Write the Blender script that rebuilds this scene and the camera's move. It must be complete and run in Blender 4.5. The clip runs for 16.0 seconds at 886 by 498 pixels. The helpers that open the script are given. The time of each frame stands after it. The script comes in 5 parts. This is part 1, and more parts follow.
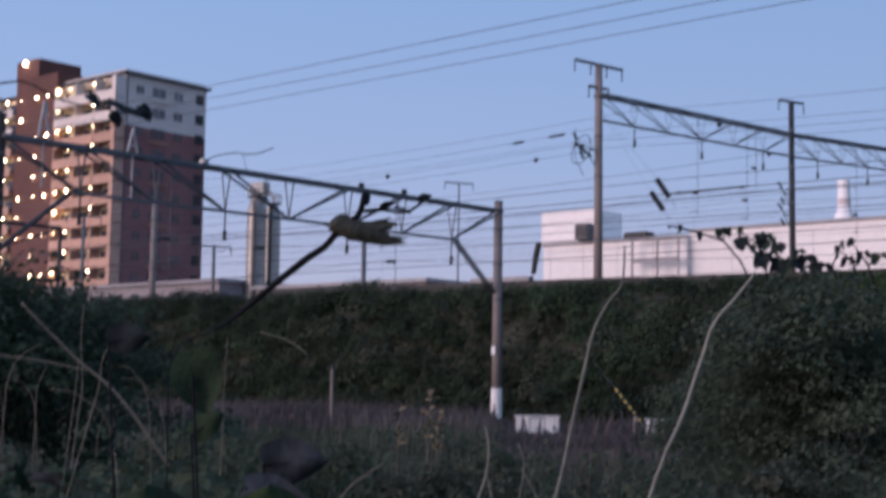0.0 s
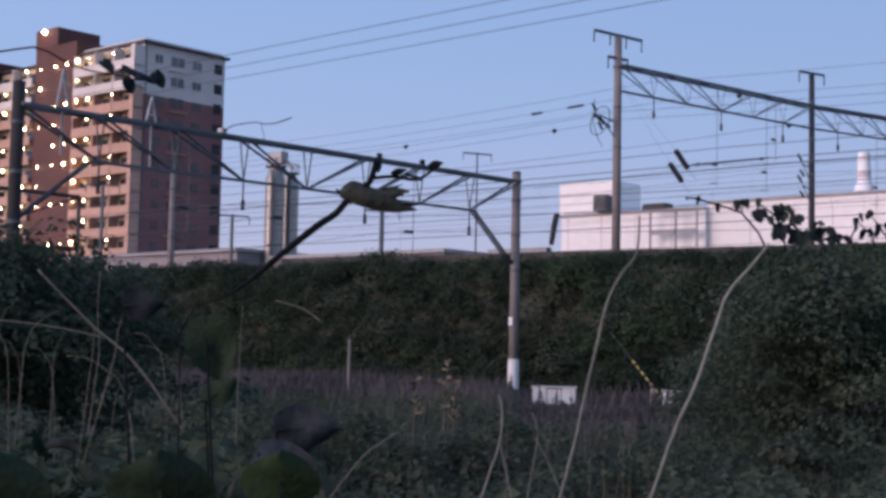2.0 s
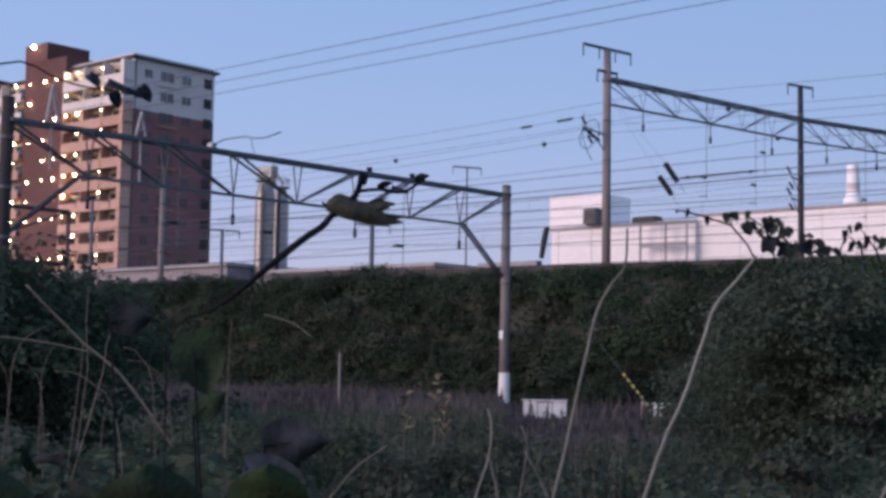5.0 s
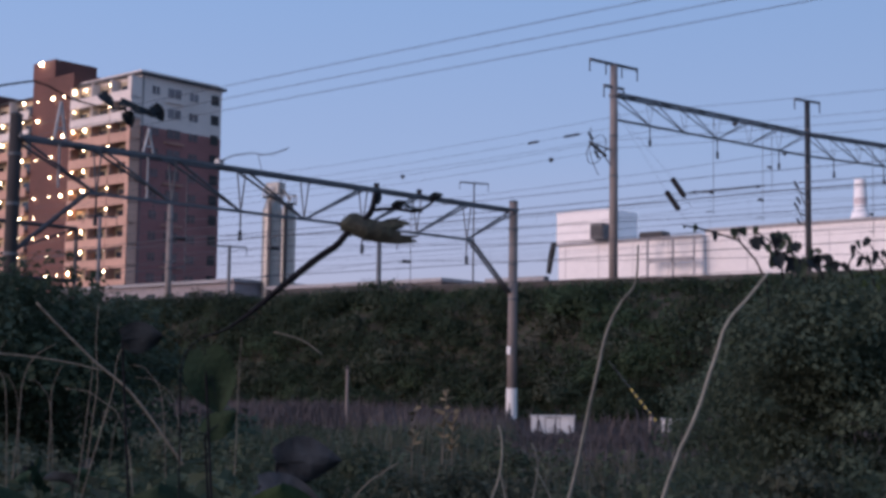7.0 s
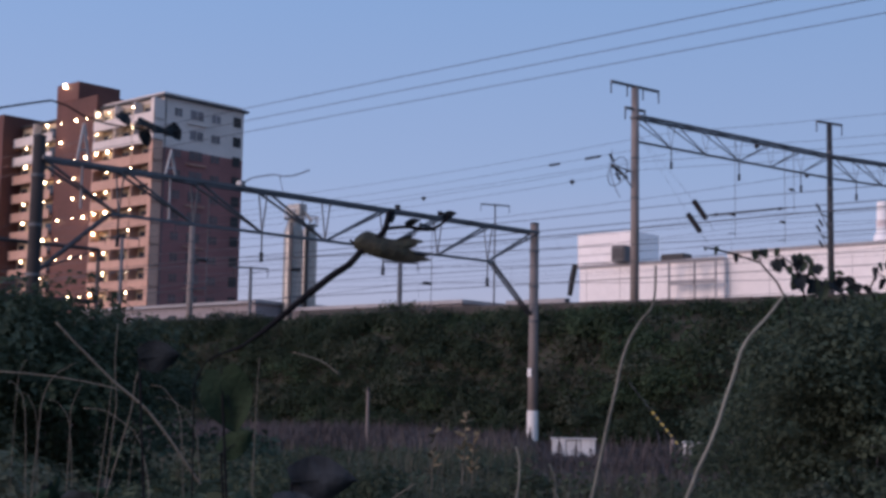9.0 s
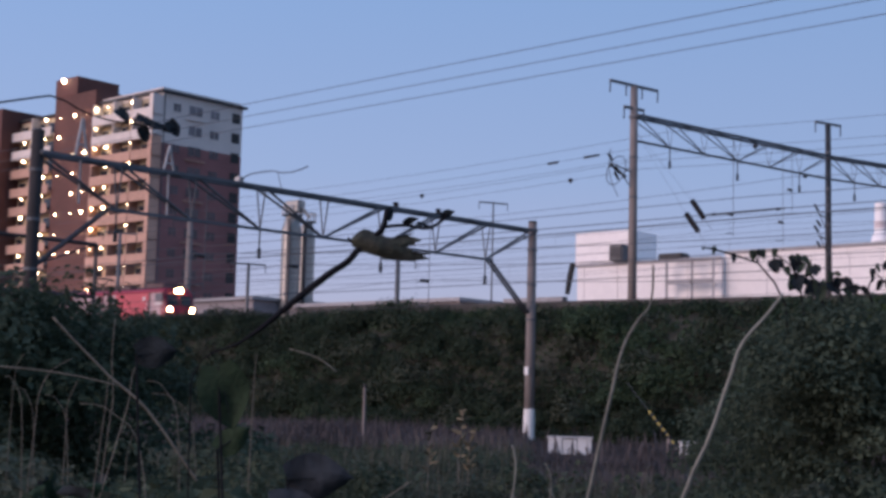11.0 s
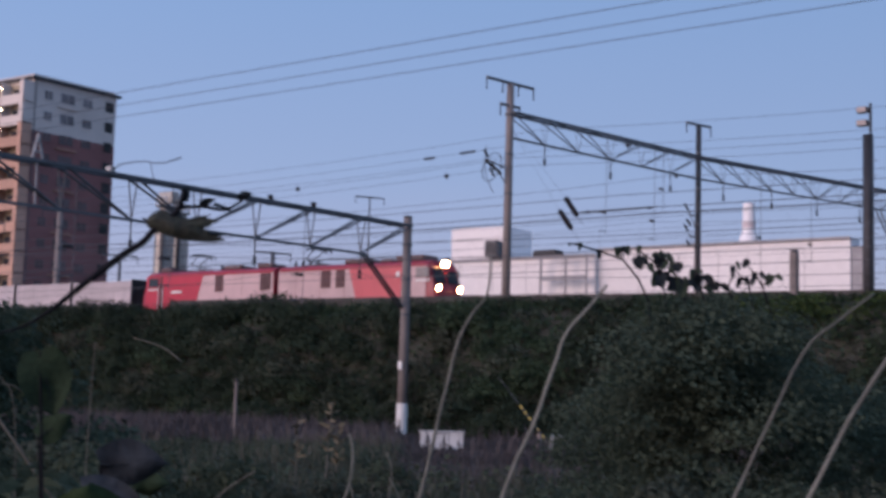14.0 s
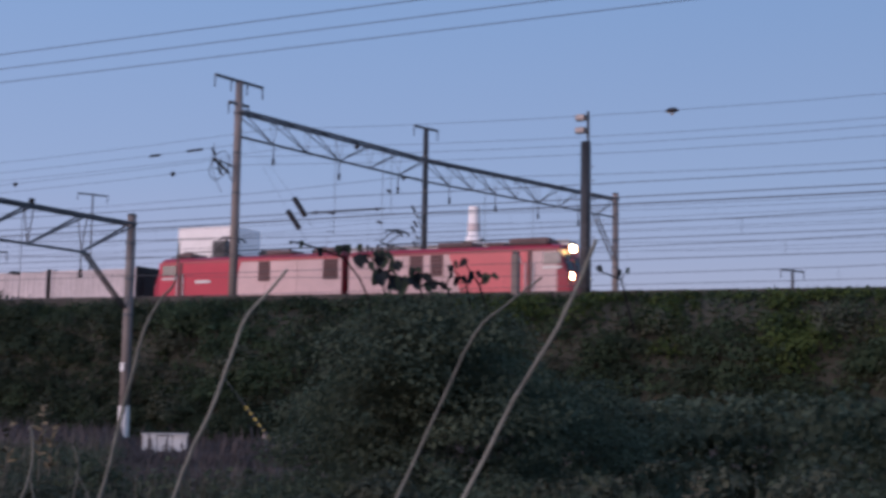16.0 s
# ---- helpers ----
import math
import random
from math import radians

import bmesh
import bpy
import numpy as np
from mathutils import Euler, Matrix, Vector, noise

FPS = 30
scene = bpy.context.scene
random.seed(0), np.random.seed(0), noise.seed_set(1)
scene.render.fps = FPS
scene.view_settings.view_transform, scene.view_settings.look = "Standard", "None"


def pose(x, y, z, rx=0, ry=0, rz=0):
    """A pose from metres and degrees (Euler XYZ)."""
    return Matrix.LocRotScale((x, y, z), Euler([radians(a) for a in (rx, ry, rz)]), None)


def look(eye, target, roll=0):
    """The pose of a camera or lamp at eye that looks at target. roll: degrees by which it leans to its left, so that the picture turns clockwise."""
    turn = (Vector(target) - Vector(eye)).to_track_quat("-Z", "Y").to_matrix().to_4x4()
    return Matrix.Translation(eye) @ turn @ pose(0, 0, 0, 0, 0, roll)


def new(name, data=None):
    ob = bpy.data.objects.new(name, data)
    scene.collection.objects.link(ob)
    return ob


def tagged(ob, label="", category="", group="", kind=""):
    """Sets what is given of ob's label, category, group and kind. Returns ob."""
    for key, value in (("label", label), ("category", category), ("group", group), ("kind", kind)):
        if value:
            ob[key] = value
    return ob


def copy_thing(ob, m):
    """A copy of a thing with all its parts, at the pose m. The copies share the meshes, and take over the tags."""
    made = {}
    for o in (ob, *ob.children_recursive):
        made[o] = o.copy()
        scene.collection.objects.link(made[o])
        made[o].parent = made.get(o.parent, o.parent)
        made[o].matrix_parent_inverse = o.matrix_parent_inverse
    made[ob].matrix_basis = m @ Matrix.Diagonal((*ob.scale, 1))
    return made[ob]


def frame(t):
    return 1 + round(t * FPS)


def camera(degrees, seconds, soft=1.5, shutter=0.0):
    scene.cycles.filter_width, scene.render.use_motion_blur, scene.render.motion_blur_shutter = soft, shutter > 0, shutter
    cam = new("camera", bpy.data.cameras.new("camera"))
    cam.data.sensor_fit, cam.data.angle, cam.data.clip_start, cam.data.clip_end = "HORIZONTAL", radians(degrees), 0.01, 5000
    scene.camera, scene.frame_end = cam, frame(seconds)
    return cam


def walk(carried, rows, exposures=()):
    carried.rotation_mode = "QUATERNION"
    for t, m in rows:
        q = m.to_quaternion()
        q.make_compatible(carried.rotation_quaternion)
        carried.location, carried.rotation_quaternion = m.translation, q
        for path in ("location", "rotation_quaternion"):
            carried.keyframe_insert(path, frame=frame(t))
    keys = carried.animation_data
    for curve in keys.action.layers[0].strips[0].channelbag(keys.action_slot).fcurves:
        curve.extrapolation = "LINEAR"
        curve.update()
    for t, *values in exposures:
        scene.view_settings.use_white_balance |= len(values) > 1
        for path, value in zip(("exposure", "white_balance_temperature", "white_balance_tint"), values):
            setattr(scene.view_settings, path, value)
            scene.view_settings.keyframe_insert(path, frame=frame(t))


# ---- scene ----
cam = camera(34.87, 16.0, soft=3.3, shutter=0.8)
PATH = (  # seconds, eye, tilt, heading, roll
    (0.0, -0.008, -0.007, 1.604, 5.468, 40.815, 0.824),
    (0.2, -0.008, -0.007, 1.604, 4.859, 41.062, 1.255),
    (0.5, -0.007, -0.007, 1.605, 5.173, 41.19, 1.453),
    (1.0, -0.006, -0.006, 1.605, 4.997, 41.124, 1.366),
    (1.2, -0.006, -0.006, 1.605, 4.791, 41.343, 1.326),
    (1.5, -0.005, -0.005, 1.605, 4.746, 41.509, 1.181),
    (2.0, -0.003, -0.003, 1.601, 4.262, 41.523, 1.18),
    (2.5, -0.004, -0.004, 1.601, 4.337, 41.213, 0.879),
    (3.0, -0.001, -0.001, 1.601, 4.63, 41.174, 0.768),
    (3.5, -0.0, -0.001, 1.602, 4.849, 41.196, 0.855),
    (4.0, 0.001, 0.0, 1.6, 4.821, 41.103, 0.918),
    (6.5, -0.004, -0.004, 1.6, 4.969, 41.348, 0.883),
    (7.0, -0.005, -0.005, 1.603, 5.458, 41.434, 0.821),
    (7.2, -0.004, -0.004, 1.603, 5.72, 41.698, 1.145),
    (7.5, -0.003, -0.003, 1.603, 5.911, 41.802, 0.815),
    (8.0, -0.003, -0.003, 1.603, 6.175, 41.731, 0.89),
    (8.5, -0.001, -0.001, 1.601, 6.244, 42.33, 0.93),
    (9.0, 0.0, 0.0, 1.6, 6.332, 42.308, 1.025),
    (11.3, 0.0, 0.0, 1.601, 6.227, 42.293, 1.557),
    (11.5, 0.0, 0.0, 1.601, 6.55, 42.717, 1.776),
    (12.0, 0.01, 0.009, 1.602, 6.739, 42.219, 1.684),
    (12.5, 0.023, 0.021, 1.598, 6.521, 41.737, 1.587),
    (13.0, 0.04, 0.035, 1.592, 5.851, 40.864, 1.254),
    (13.2, 0.043, 0.037, 1.59, 5.573, 40.065, 1.108),
    (13.5, 0.047, 0.04, 1.586, 5.742, 39.033, 1.214),
    (13.8, 0.054, 0.043, 1.59, 6.07, 38.326, 1.903),
    (14.0, 0.058, 0.045, 1.592, 6.16, 37.182, 1.647),
    (14.2, 0.064, 0.049, 1.588, 5.61, 36.704, 1.921),
    (14.5, 0.074, 0.055, 1.581, 5.397, 35.576, 1.49),
    (14.8, 0.081, 0.06, 1.579, 5.332, 34.044, 1.511),
    (15.0, 0.085, 0.063, 1.578, 5.552, 33.137, 1.165),
    (15.5, 0.104, 0.077, 1.573, 5.557, 29.722, 1.148),
    (15.8, 0.114, 0.084, 1.571, 6.242, 27.058, 1.143),
    (16.0, 0.12, 0.089, 1.569, 6.44, 26.167, 0.935),
)


def carried_rows():
    return [(t, pose(x, y, z, 90 + tilt, 0, head) @ pose(0, 0, 0, 0, 0, roll)) for t, x, y, z, tilt, head, roll in PATH]


walk(cam, carried_rows(), exposures=[(0.0, 0.42, 5950, 17), (1.5, 0.47, 5950, 17), (3.0, 0.52, 5950, 17), (4.0, 0.52, 5950, 17), (6.5, 0.5, 5950, 17), (7.0, 0.38, 5950, 17), (9.0, 0.3, 5950, 17), (11.3, 0.36, 5950, 17), (12.0, 0.18, 5950, 17), (12.5, 0.17, 5950, 17), (14.5, 0.34, 5950, 17), (16.0, 0.25, 5950, 17)])

# ---- dusk light: clear sky after sunset, glow behind the camera ----
SUN_AZ, SUN_EL = 200.0, 14.0     # degrees clockwise from +y, and above the horizon
world = bpy.data.worlds.new("dusk_sky")
scene.world = world
world.use_nodes = True
wn, wl = world.node_tree.nodes, world.node_tree.links
sky = wn.new("ShaderNodeTexSky")
sky.sky_type, sky.sun_disc = "NISHITA", False
sky.sun_elevation, sky.sun_rotation = radians(SUN_EL), radians(SUN_AZ)
sky.air_density, sky.dust_density, sky.ozone_density = 1.0, 0.3, 3.0
wn["Background"].inputs["Strength"].default_value = 0.1
# the dusk dome: the clear sky veiled by an even haze, lavender low down and blue above
geo, split, ramp, veil = wn.new("ShaderNodeTexCoord"), wn.new("ShaderNodeSeparateXYZ"), wn.new("ShaderNodeValToRGB"), wn.new("ShaderNodeMix")
wl.new(geo.outputs["Generated"], split.inputs[0])
wl.new(split.outputs["Z"], ramp.inputs[0])
stops = ramp.color_ramp.elements
stops[0].position, stops[0].color = 0.0, (4.1, 3.55, 4.2, 1)
stops[1].position, stops[1].color = 0.32, (2.05, 3.2, 5.0, 1)
low_stop, mid_stop = stops.new(0.085), stops.new(0.16)
low_stop.color, mid_stop.color = (3.3, 3.3, 4.4, 1), (2.7, 3.35, 4.75, 1)
veil.data_type = "RGBA"
veil.inputs[0].default_value = 0.82
wl.new(sky.outputs[0], veil.inputs[6])
wl.new(ramp.outputs[0], veil.inputs[7])
# the afterglow makes the sky a little lighter towards the left-hand horizon
west, gain, dusk = wn.new("ShaderNodeVectorMath"), wn.new("ShaderNodeMath"), wn.new("ShaderNodeVectorMath")
west.operation, gain.operation, dusk.operation = "DOT_PRODUCT", "MULTIPLY_ADD", "SCALE"
west.inputs[1].default_value = (-0.75, -0.66, 0.0)
gain.inputs[1].default_value, gain.inputs[2].default_value = 0.2, 1.02
wl.new(geo.outputs["Generated"], west.inputs[0])
wl.new(west.outputs["Value"], gain.inputs[0])
wl.new(veil.outputs[2], dusk.inputs[0])
wl.new(gain.outputs[0], dusk.inputs["Scale"])
wl.new(dusk.outputs[0], wn["Background"].inputs["Color"])

sun_data = bpy.data.lights.new("sun", "SUN")
sun_data.energy, sun_data.angle, sun_data.color = 1.9, radians(40), (1.0, 0.7, 0.58)
sun = new("sun", sun_data)
a = radians(SUN_AZ)
sun.matrix_world = look((0, 0, 60), (-60 * math.sin(a), -60 * math.cos(a), 60 - 60 * math.tan(radians(SUN_EL))))


# ---- materials ----
def material(name, color, rough=0.8, metal=0.0, vary=0.3, scale=1.0, fine=20.0, bump=0.2, tint=None, island=False, glow=None, spec=0.5):
    """Principled surface, mottled at two scales; vary is the spread of its lightness."""
    m = bpy.data.materials.new(name)
    m.use_nodes = True
    n, l = m.node_tree.nodes, m.node_tree.links
    p = n["Principled BSDF"]
    p.inputs["Roughness"].default_value, p.inputs["Metallic"].default_value = rough, metal
    if glow:
        p.inputs["Base Color"].default_value = (*color, 1)
        p.inputs["Emission Color"].default_value, p.inputs["Emission Strength"].default_value = (*color, 1), glow
        return m
    p.inputs["Specular IOR Level"].default_value = spec
    co = n.new("ShaderNodeTexCoord")
    big, small = n.new("ShaderNodeTexNoise"), n.new("ShaderNodeTexNoise")
    big.inputs["Scale"].default_value, small.inputs["Scale"].default_value = scale, fine
    big.inputs["Detail"].default_value = small.inputs["Detail"].default_value = 4
    for t in (big, small):
        l.new(co.outputs["Object"], t.inputs["Vector"])
    mix = n.new("ShaderNodeMix")
    mix.data_type = "FLOAT"
    mix.inputs[0].default_value = 0.22 if island else 0.4
    l.new(big.outputs[0], mix.inputs[2])
    l.new(small.outputs[0], mix.inputs[3])
    ramp = n.new("ShaderNodeValToRGB")
    lo = tint or tuple(c * (1 - vary) for c in color)
    ramp.color_ramp.elements[0].position, ramp.color_ramp.elements[1].position = 0.34, 0.66
    ramp.color_ramp.elements[0].color = (*lo, 1)
    ramp.color_ramp.elements[1].color = (*(min(c * (1 + vary * 0.6), 1) for c in color), 1)
    value = mix.outputs[0]
    source = n.new("ShaderNodeNewGeometry").outputs["Random Per Island"] if island else n.new("ShaderNodeObjectInfo").outputs["Random"]
    blend = n.new("ShaderNodeMix")
    blend.data_type = "FLOAT"
    blend.inputs[0].default_value = 0.16 if island else 0.15
    l.new(value, blend.inputs[2])
    l.new(source, blend.inputs[3])
    l.new(blend.outputs[0], ramp.inputs[0])
    l.new(ramp.outputs[0], p.inputs["Base Color"])
    if island:                      # thin leaves let some light through
        thin, both = n.new("ShaderNodeBsdfTranslucent"), n.new("ShaderNodeMixShader")
        both.inputs[0].default_value = 0.4
        l.new(ramp.outputs[0], thin.inputs["Color"])
        l.new(p.outputs[0], both.inputs[1])
        l.new(thin.outputs[0], both.inputs[2])
        l.new(both.outputs[0], n["Material Output"].inputs["Surface"])
    if bump:
        b = n.new("ShaderNodeBump")
        b.inputs["Strength"].default_value, b.inputs["Distance"].default_value = bump, 0.02
        l.new(small.outputs[0], b.inputs["Height"])
        l.new(b.outputs[0], p.inputs["Normal"])
    return m


M_SOIL = material("soil", (0.042, 0.043, 0.032), 0.95, vary=0.5, scale=0.3, fine=8)
M_SLOPE_LEAF = material("slope_leaves", (0.068, 0.100, 0.055), 0.75, vary=0.55, scale=0.22, fine=2, bump=0, island=True, spec=0.12)
M_FIELD_LEAF = material("field_leaves", (0.091, 0.114, 0.073), 0.75, vary=0.55, scale=0.22, fine=2, bump=0, island=True, spec=0.12)
M_DEEP_LEAF = material("kudzu_leaves", (0.087, 0.112, 0.075), 0.75, vary=0.62, scale=0.8, fine=6, bump=0, island=True, spec=0.12)
# lighter, yellower leaf colour with the sunlight on the bushes painted in
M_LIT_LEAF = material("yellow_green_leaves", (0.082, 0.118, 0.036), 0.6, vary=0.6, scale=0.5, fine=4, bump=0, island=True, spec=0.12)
M_WEED = material("grey_green_weeds", (0.100, 0.112, 0.078), 0.8, vary=0.7, scale=0.2, fine=2, bump=0, island=True, spec=0.12)
M_DRY = material("dry_purple_grass", (0.128, 0.108, 0.106), 0.9, vary=0.55, scale=0.2, fine=2, bump=0, island=True, spec=0.12)
M_DRYLEAF = material("brown_dry_leaves", (0.060, 0.052, 0.040), 0.85, vary=0.5, scale=0.5, fine=4, bump=0, island=True, spec=0.12)
# bush leaves whose dark green also carries the shade at the slope's foot
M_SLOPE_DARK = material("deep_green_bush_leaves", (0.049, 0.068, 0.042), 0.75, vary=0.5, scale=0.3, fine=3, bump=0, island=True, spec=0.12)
M_PLUME = material("withered_leaf", (0.2, 0.165, 0.1), 0.85, vary=0.4, scale=4, fine=40)
M_STRAW = material("straw_stalk", (0.15, 0.135, 0.105), 0.85, vary=0.5, scale=3, fine=40)
M_STEM = material("pale_stem", (0.2, 0.2, 0.165), 0.8, vary=0.5, scale=5, fine=60)
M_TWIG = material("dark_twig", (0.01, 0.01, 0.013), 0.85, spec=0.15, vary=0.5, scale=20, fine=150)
M_DEADLEAF = material("dead_leaf", (0.050, 0.054, 0.036), 0.8, vary=0.6, scale=25, fine=200)
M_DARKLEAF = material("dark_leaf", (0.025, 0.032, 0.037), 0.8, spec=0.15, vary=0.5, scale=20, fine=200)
M_BLUELEAF = material("blue_green_leaf", (0.05, 0.06, 0.072), 0.85, spec=0.1, vary=0.6, scale=9, fine=60)
M_NEARLEAF = material("broad_leaf", (0.023, 0.041, 0.022), 0.8, spec=0.15, vary=0.5, scale=12, fine=120)
M_BRIGHTLEAF = material("bright_broad_leaf", (0.021, 0.038, 0.014), 0.8, spec=0.15, vary=0.4, scale=12, fine=120)
M_CONC = material("pole_concrete", (0.24, 0.205, 0.19), 0.85, vary=0.35, scale=0.8, fine=30)
M_STEEL = material("galvanised_steel", (0.13, 0.135, 0.145), 0.6, 0.2, vary=0.4, scale=1.5, fine=40)
M_DARKSTEEL = material("weathered_steel", (0.06, 0.06, 0.065), 0.6, 0.4, vary=0.5, scale=1.5, fine=40)
M_WIRE = material("wire", (0.085, 0.085, 0.095), 0.6, 0.3, vary=0.2, bump=0)
M_PORC = material("dark_insulator", (0.035, 0.03, 0.03), 0.25, vary=0.2)
M_WHITE = material("white_paint", (0.75, 0.74, 0.72), 0.7, vary=0.25, scale=2, fine=25)
M_DULLWHITE = material("dirty_white_concrete", (0.5, 0.49, 0.48), 0.85, vary=0.45, scale=2.5, fine=18)
M_BALLAST = material("ballast", (0.12, 0.1, 0.09), 0.95, vary=0.5, scale=2, fine=14, bump=0.6)
M_RAIL = material("rail_steel", (0.2, 0.16, 0.13), 0.4, 0.8, vary=0.4)
M_RED = material("red_loco_paint", (0.34, 0.015, 0.04), 0.38, vary=0.25, scale=0.6, fine=12, bump=0.03)
M_CRIMSON = material("crimson_panel_paint", (0.5, 0.016, 0.055), 0.5, vary=0.2, scale=0.6, fine=12, bump=0.03)
M_SEAM = material("panel_seam", (0.35, 0.22, 0.2), 0.6, vary=0.2)
M_ROSE = material("faded_rose_paint", (0.57, 0.092, 0.112), 0.45, vary=0.2, scale=0.6, fine=12, bump=0.03)
M_CREAM = material("cream_loco_paint", (0.6, 0.42, 0.42), 0.45, vary=0.2, scale=0.6, fine=12, bump=0.03)
M_LOUVRE = material("dark_louvre", (0.09, 0.03, 0.035), 0.6, vary=0.4)
M_BLACK = material("black_equipment", (0.02, 0.02, 0.022), 0.6, vary=0.4)
M_ROOFGREY = material("roof_grey", (0.16, 0.1, 0.1), 0.7, vary=0.4)
# pale pane grey: the sky's reflection in windows is put into this colour
M_PALEPANE = material("curtained_pane", (0.2, 0.18, 0.19), 0.25, vary=0.6, scale=0.4, fine=3, bump=0)
M_GLASS = material("dark_glass", (0.03, 0.035, 0.045), 0.08, vary=0.2, bump=0)
M_BOX = material("container_paint", (0.6, 0.53, 0.54), 0.6, vary=0.25, scale=0.5, fine=8)
M_LAMP = material("headlamp_glow", (1.0, 0.58, 0.22), glow=95)
M_TILE = material("brown_tile", (0.285, 0.125, 0.118), 0.75, vary=0.3, scale=0.15, fine=3)
M_DARKTILE = material("dark_red_tile", (0.134, 0.053, 0.042), 0.75, vary=0.3, scale=0.15, fine=3)
M_ROSETILE = material("rose_tile", (0.575, 0.347, 0.256), 0.75, vary=0.25, scale=0.15, fine=3)
M_CREAMWALL = material("cream_tile", (0.748, 0.660, 0.605), 0.75, vary=0.2, scale=0.15, fine=3)
M_RECESS = material("balcony_back_wall", (0.48, 0.38, 0.26), 0.8, vary=0.3, scale=0.2, fine=2)
M_BULB = material("warm_bulb", (1.0, 0.72, 0.4), glow=30)
M_DIMPANE = material("dim_pane", (0.10, 0.07, 0.075), 0.2, vary=0.5, scale=0.4, fine=3, bump=0)
M_FACT = material("white_cladding", (0.86, 0.82, 0.8), 0.6, vary=0.12, scale=0.06, fine=1.5)
M_FACTGREY = material("grey_cladding", (0.35, 0.34, 0.35), 0.6, vary=0.3, scale=0.1, fine=2)
M_SILO = material("silo_metal", (0.37, 0.35, 0.32), 0.35, 0.3, vary=0.3, scale=0.2, fine=3)
M_FARWALL = material("pale_warehouse_wall", (0.3, 0.27, 0.28), 0.8, vary=0.3, scale=0.05, fine=1)
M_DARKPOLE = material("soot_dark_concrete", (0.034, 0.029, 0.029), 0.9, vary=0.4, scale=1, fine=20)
M_TROUGH = material("dark_concrete", (0.07, 0.065, 0.06), 0.9, vary=0.5, scale=1, fine=20)
M_YELLOW = material("yellow_black_guard", (0.4, 0.3, 0.06), 0.7, vary=0.4, scale=3, fine=20)


# ---- mesh helpers ----
def part(name, bm, mat, parent=None, label="", smooth=False):
    me = bpy.data.meshes.new(name)
    bm.to_mesh(me)
    bm.free()
    me.materials.append(mat)
    if smooth:
        me.shade_smooth()
    ob = new(name, me)
    ob.parent = parent
    if label:
        tagged(ob, label)
    return ob


def again(ob, parent, m):
    """Another piece on the same mesh."""
    o = new(ob.name.split(".")[0], ob.data)
    o.parent, o.matrix_basis = parent, m
    return o


def thing(name, label, category, at=(0, 0, 0), rz=0.0, group="", kind=""):
    ob = new(name)
    ob.empty_display_size = 0.2
    ob.matrix_basis = pose(*at, 0, 0, rz)
    return tagged(ob, label, category, group, kind)


def box(bm, x0, x1, y0, y1, z0, z1, bevel=0.0):
    m = Matrix.Translation(((x0 + x1) / 2, (y0 + y1) / 2, (z0 + z1) / 2)) @ Matrix.Diagonal((x1 - x0, y1 - y0, z1 - z0, 1))
    made = bmesh.ops.create_cube(bm, size=1.0, matrix=m)
    if bevel:
        edges = list({e for v in made["verts"] for e in v.link_edges})
        bmesh.ops.bevel(bm, geom=edges, offset=bevel, segments=2, affect="EDGES")
    return bm


def tube(bm, points, radii, seg=8):
    """A tapered round bar along points, closed at both ends."""
    pts = [Vector(p) for p in points]
    if isinstance(radii, (int, float)):
        radii = [radii] * len(pts)
    rings, side = [], None
    for i, p in enumerate(pts):
        d = (pts[min(i + 1, len(pts) - 1)] - pts[max(i - 1, 0)]).normalized()
        if side is None:
            side = d.cross(Vector((0, 0, 1)) if abs(d.z) < 0.9 else Vector((1, 0, 0))).normalized()
        side = (side - d * side.dot(d)).normalized()
        up = d.cross(side)
        rings.append([bm.verts.new(p + (side * math.cos(2 * math.pi * k / seg) + up * math.sin(2 * math.pi * k / seg)) * radii[i]) for k in range(seg)])
    for r, s in zip(rings, rings[1:]):
        for k in range(seg):
            bm.faces.new((r[k], r[(k + 1) % seg], s[(k + 1) % seg], s[k]))
    bm.faces.new(rings[0][::-1])
    bm.faces.new(rings[-1])
    return bm


def bar(a, b, r, seg=6):
    return tube(bmesh.new(), (a, b), r, seg)


def cube(*args, bevel=0.0):
    return box(bmesh.new(), *args, bevel=bevel)


EYE_Z, TURN = 1.6, 42.3


def at(az, r):
    """Plan position at a bearing (degrees right of the first line of sight) and a distance from the standpoint."""
    a = radians(az - TURN)
    return r * math.sin(a), r * math.cos(a)


def mesh_object(name, verts, faces, mat, parent=None):
    me = bpy.data.meshes.new(name)
    me.from_pydata(verts, [], faces)
    me.materials.append(mat)
    ob = new(name, me)
    ob.parent = parent
    return ob


# ---- ground: one sheet with the railway embankment ----
RAIL_Z = 5.5


def ground_z(x, y):
    def step(a, b, t):
        t = min(max((t - a) / (b - a), 0), 1)
        return t * t * (3 - 2 * t)
    z = 6.1 * step(49.5, 55.3, y) - 1.0 * step(56.6, 58.6, y)
    z += 0.25 * noise.noise((x * 0.12, y * 0.12, 3.0)) * (1 if y < 49 else 0.4 if y < 56 else 0.0)
    return z - 5.0 * step(180, 900, y)


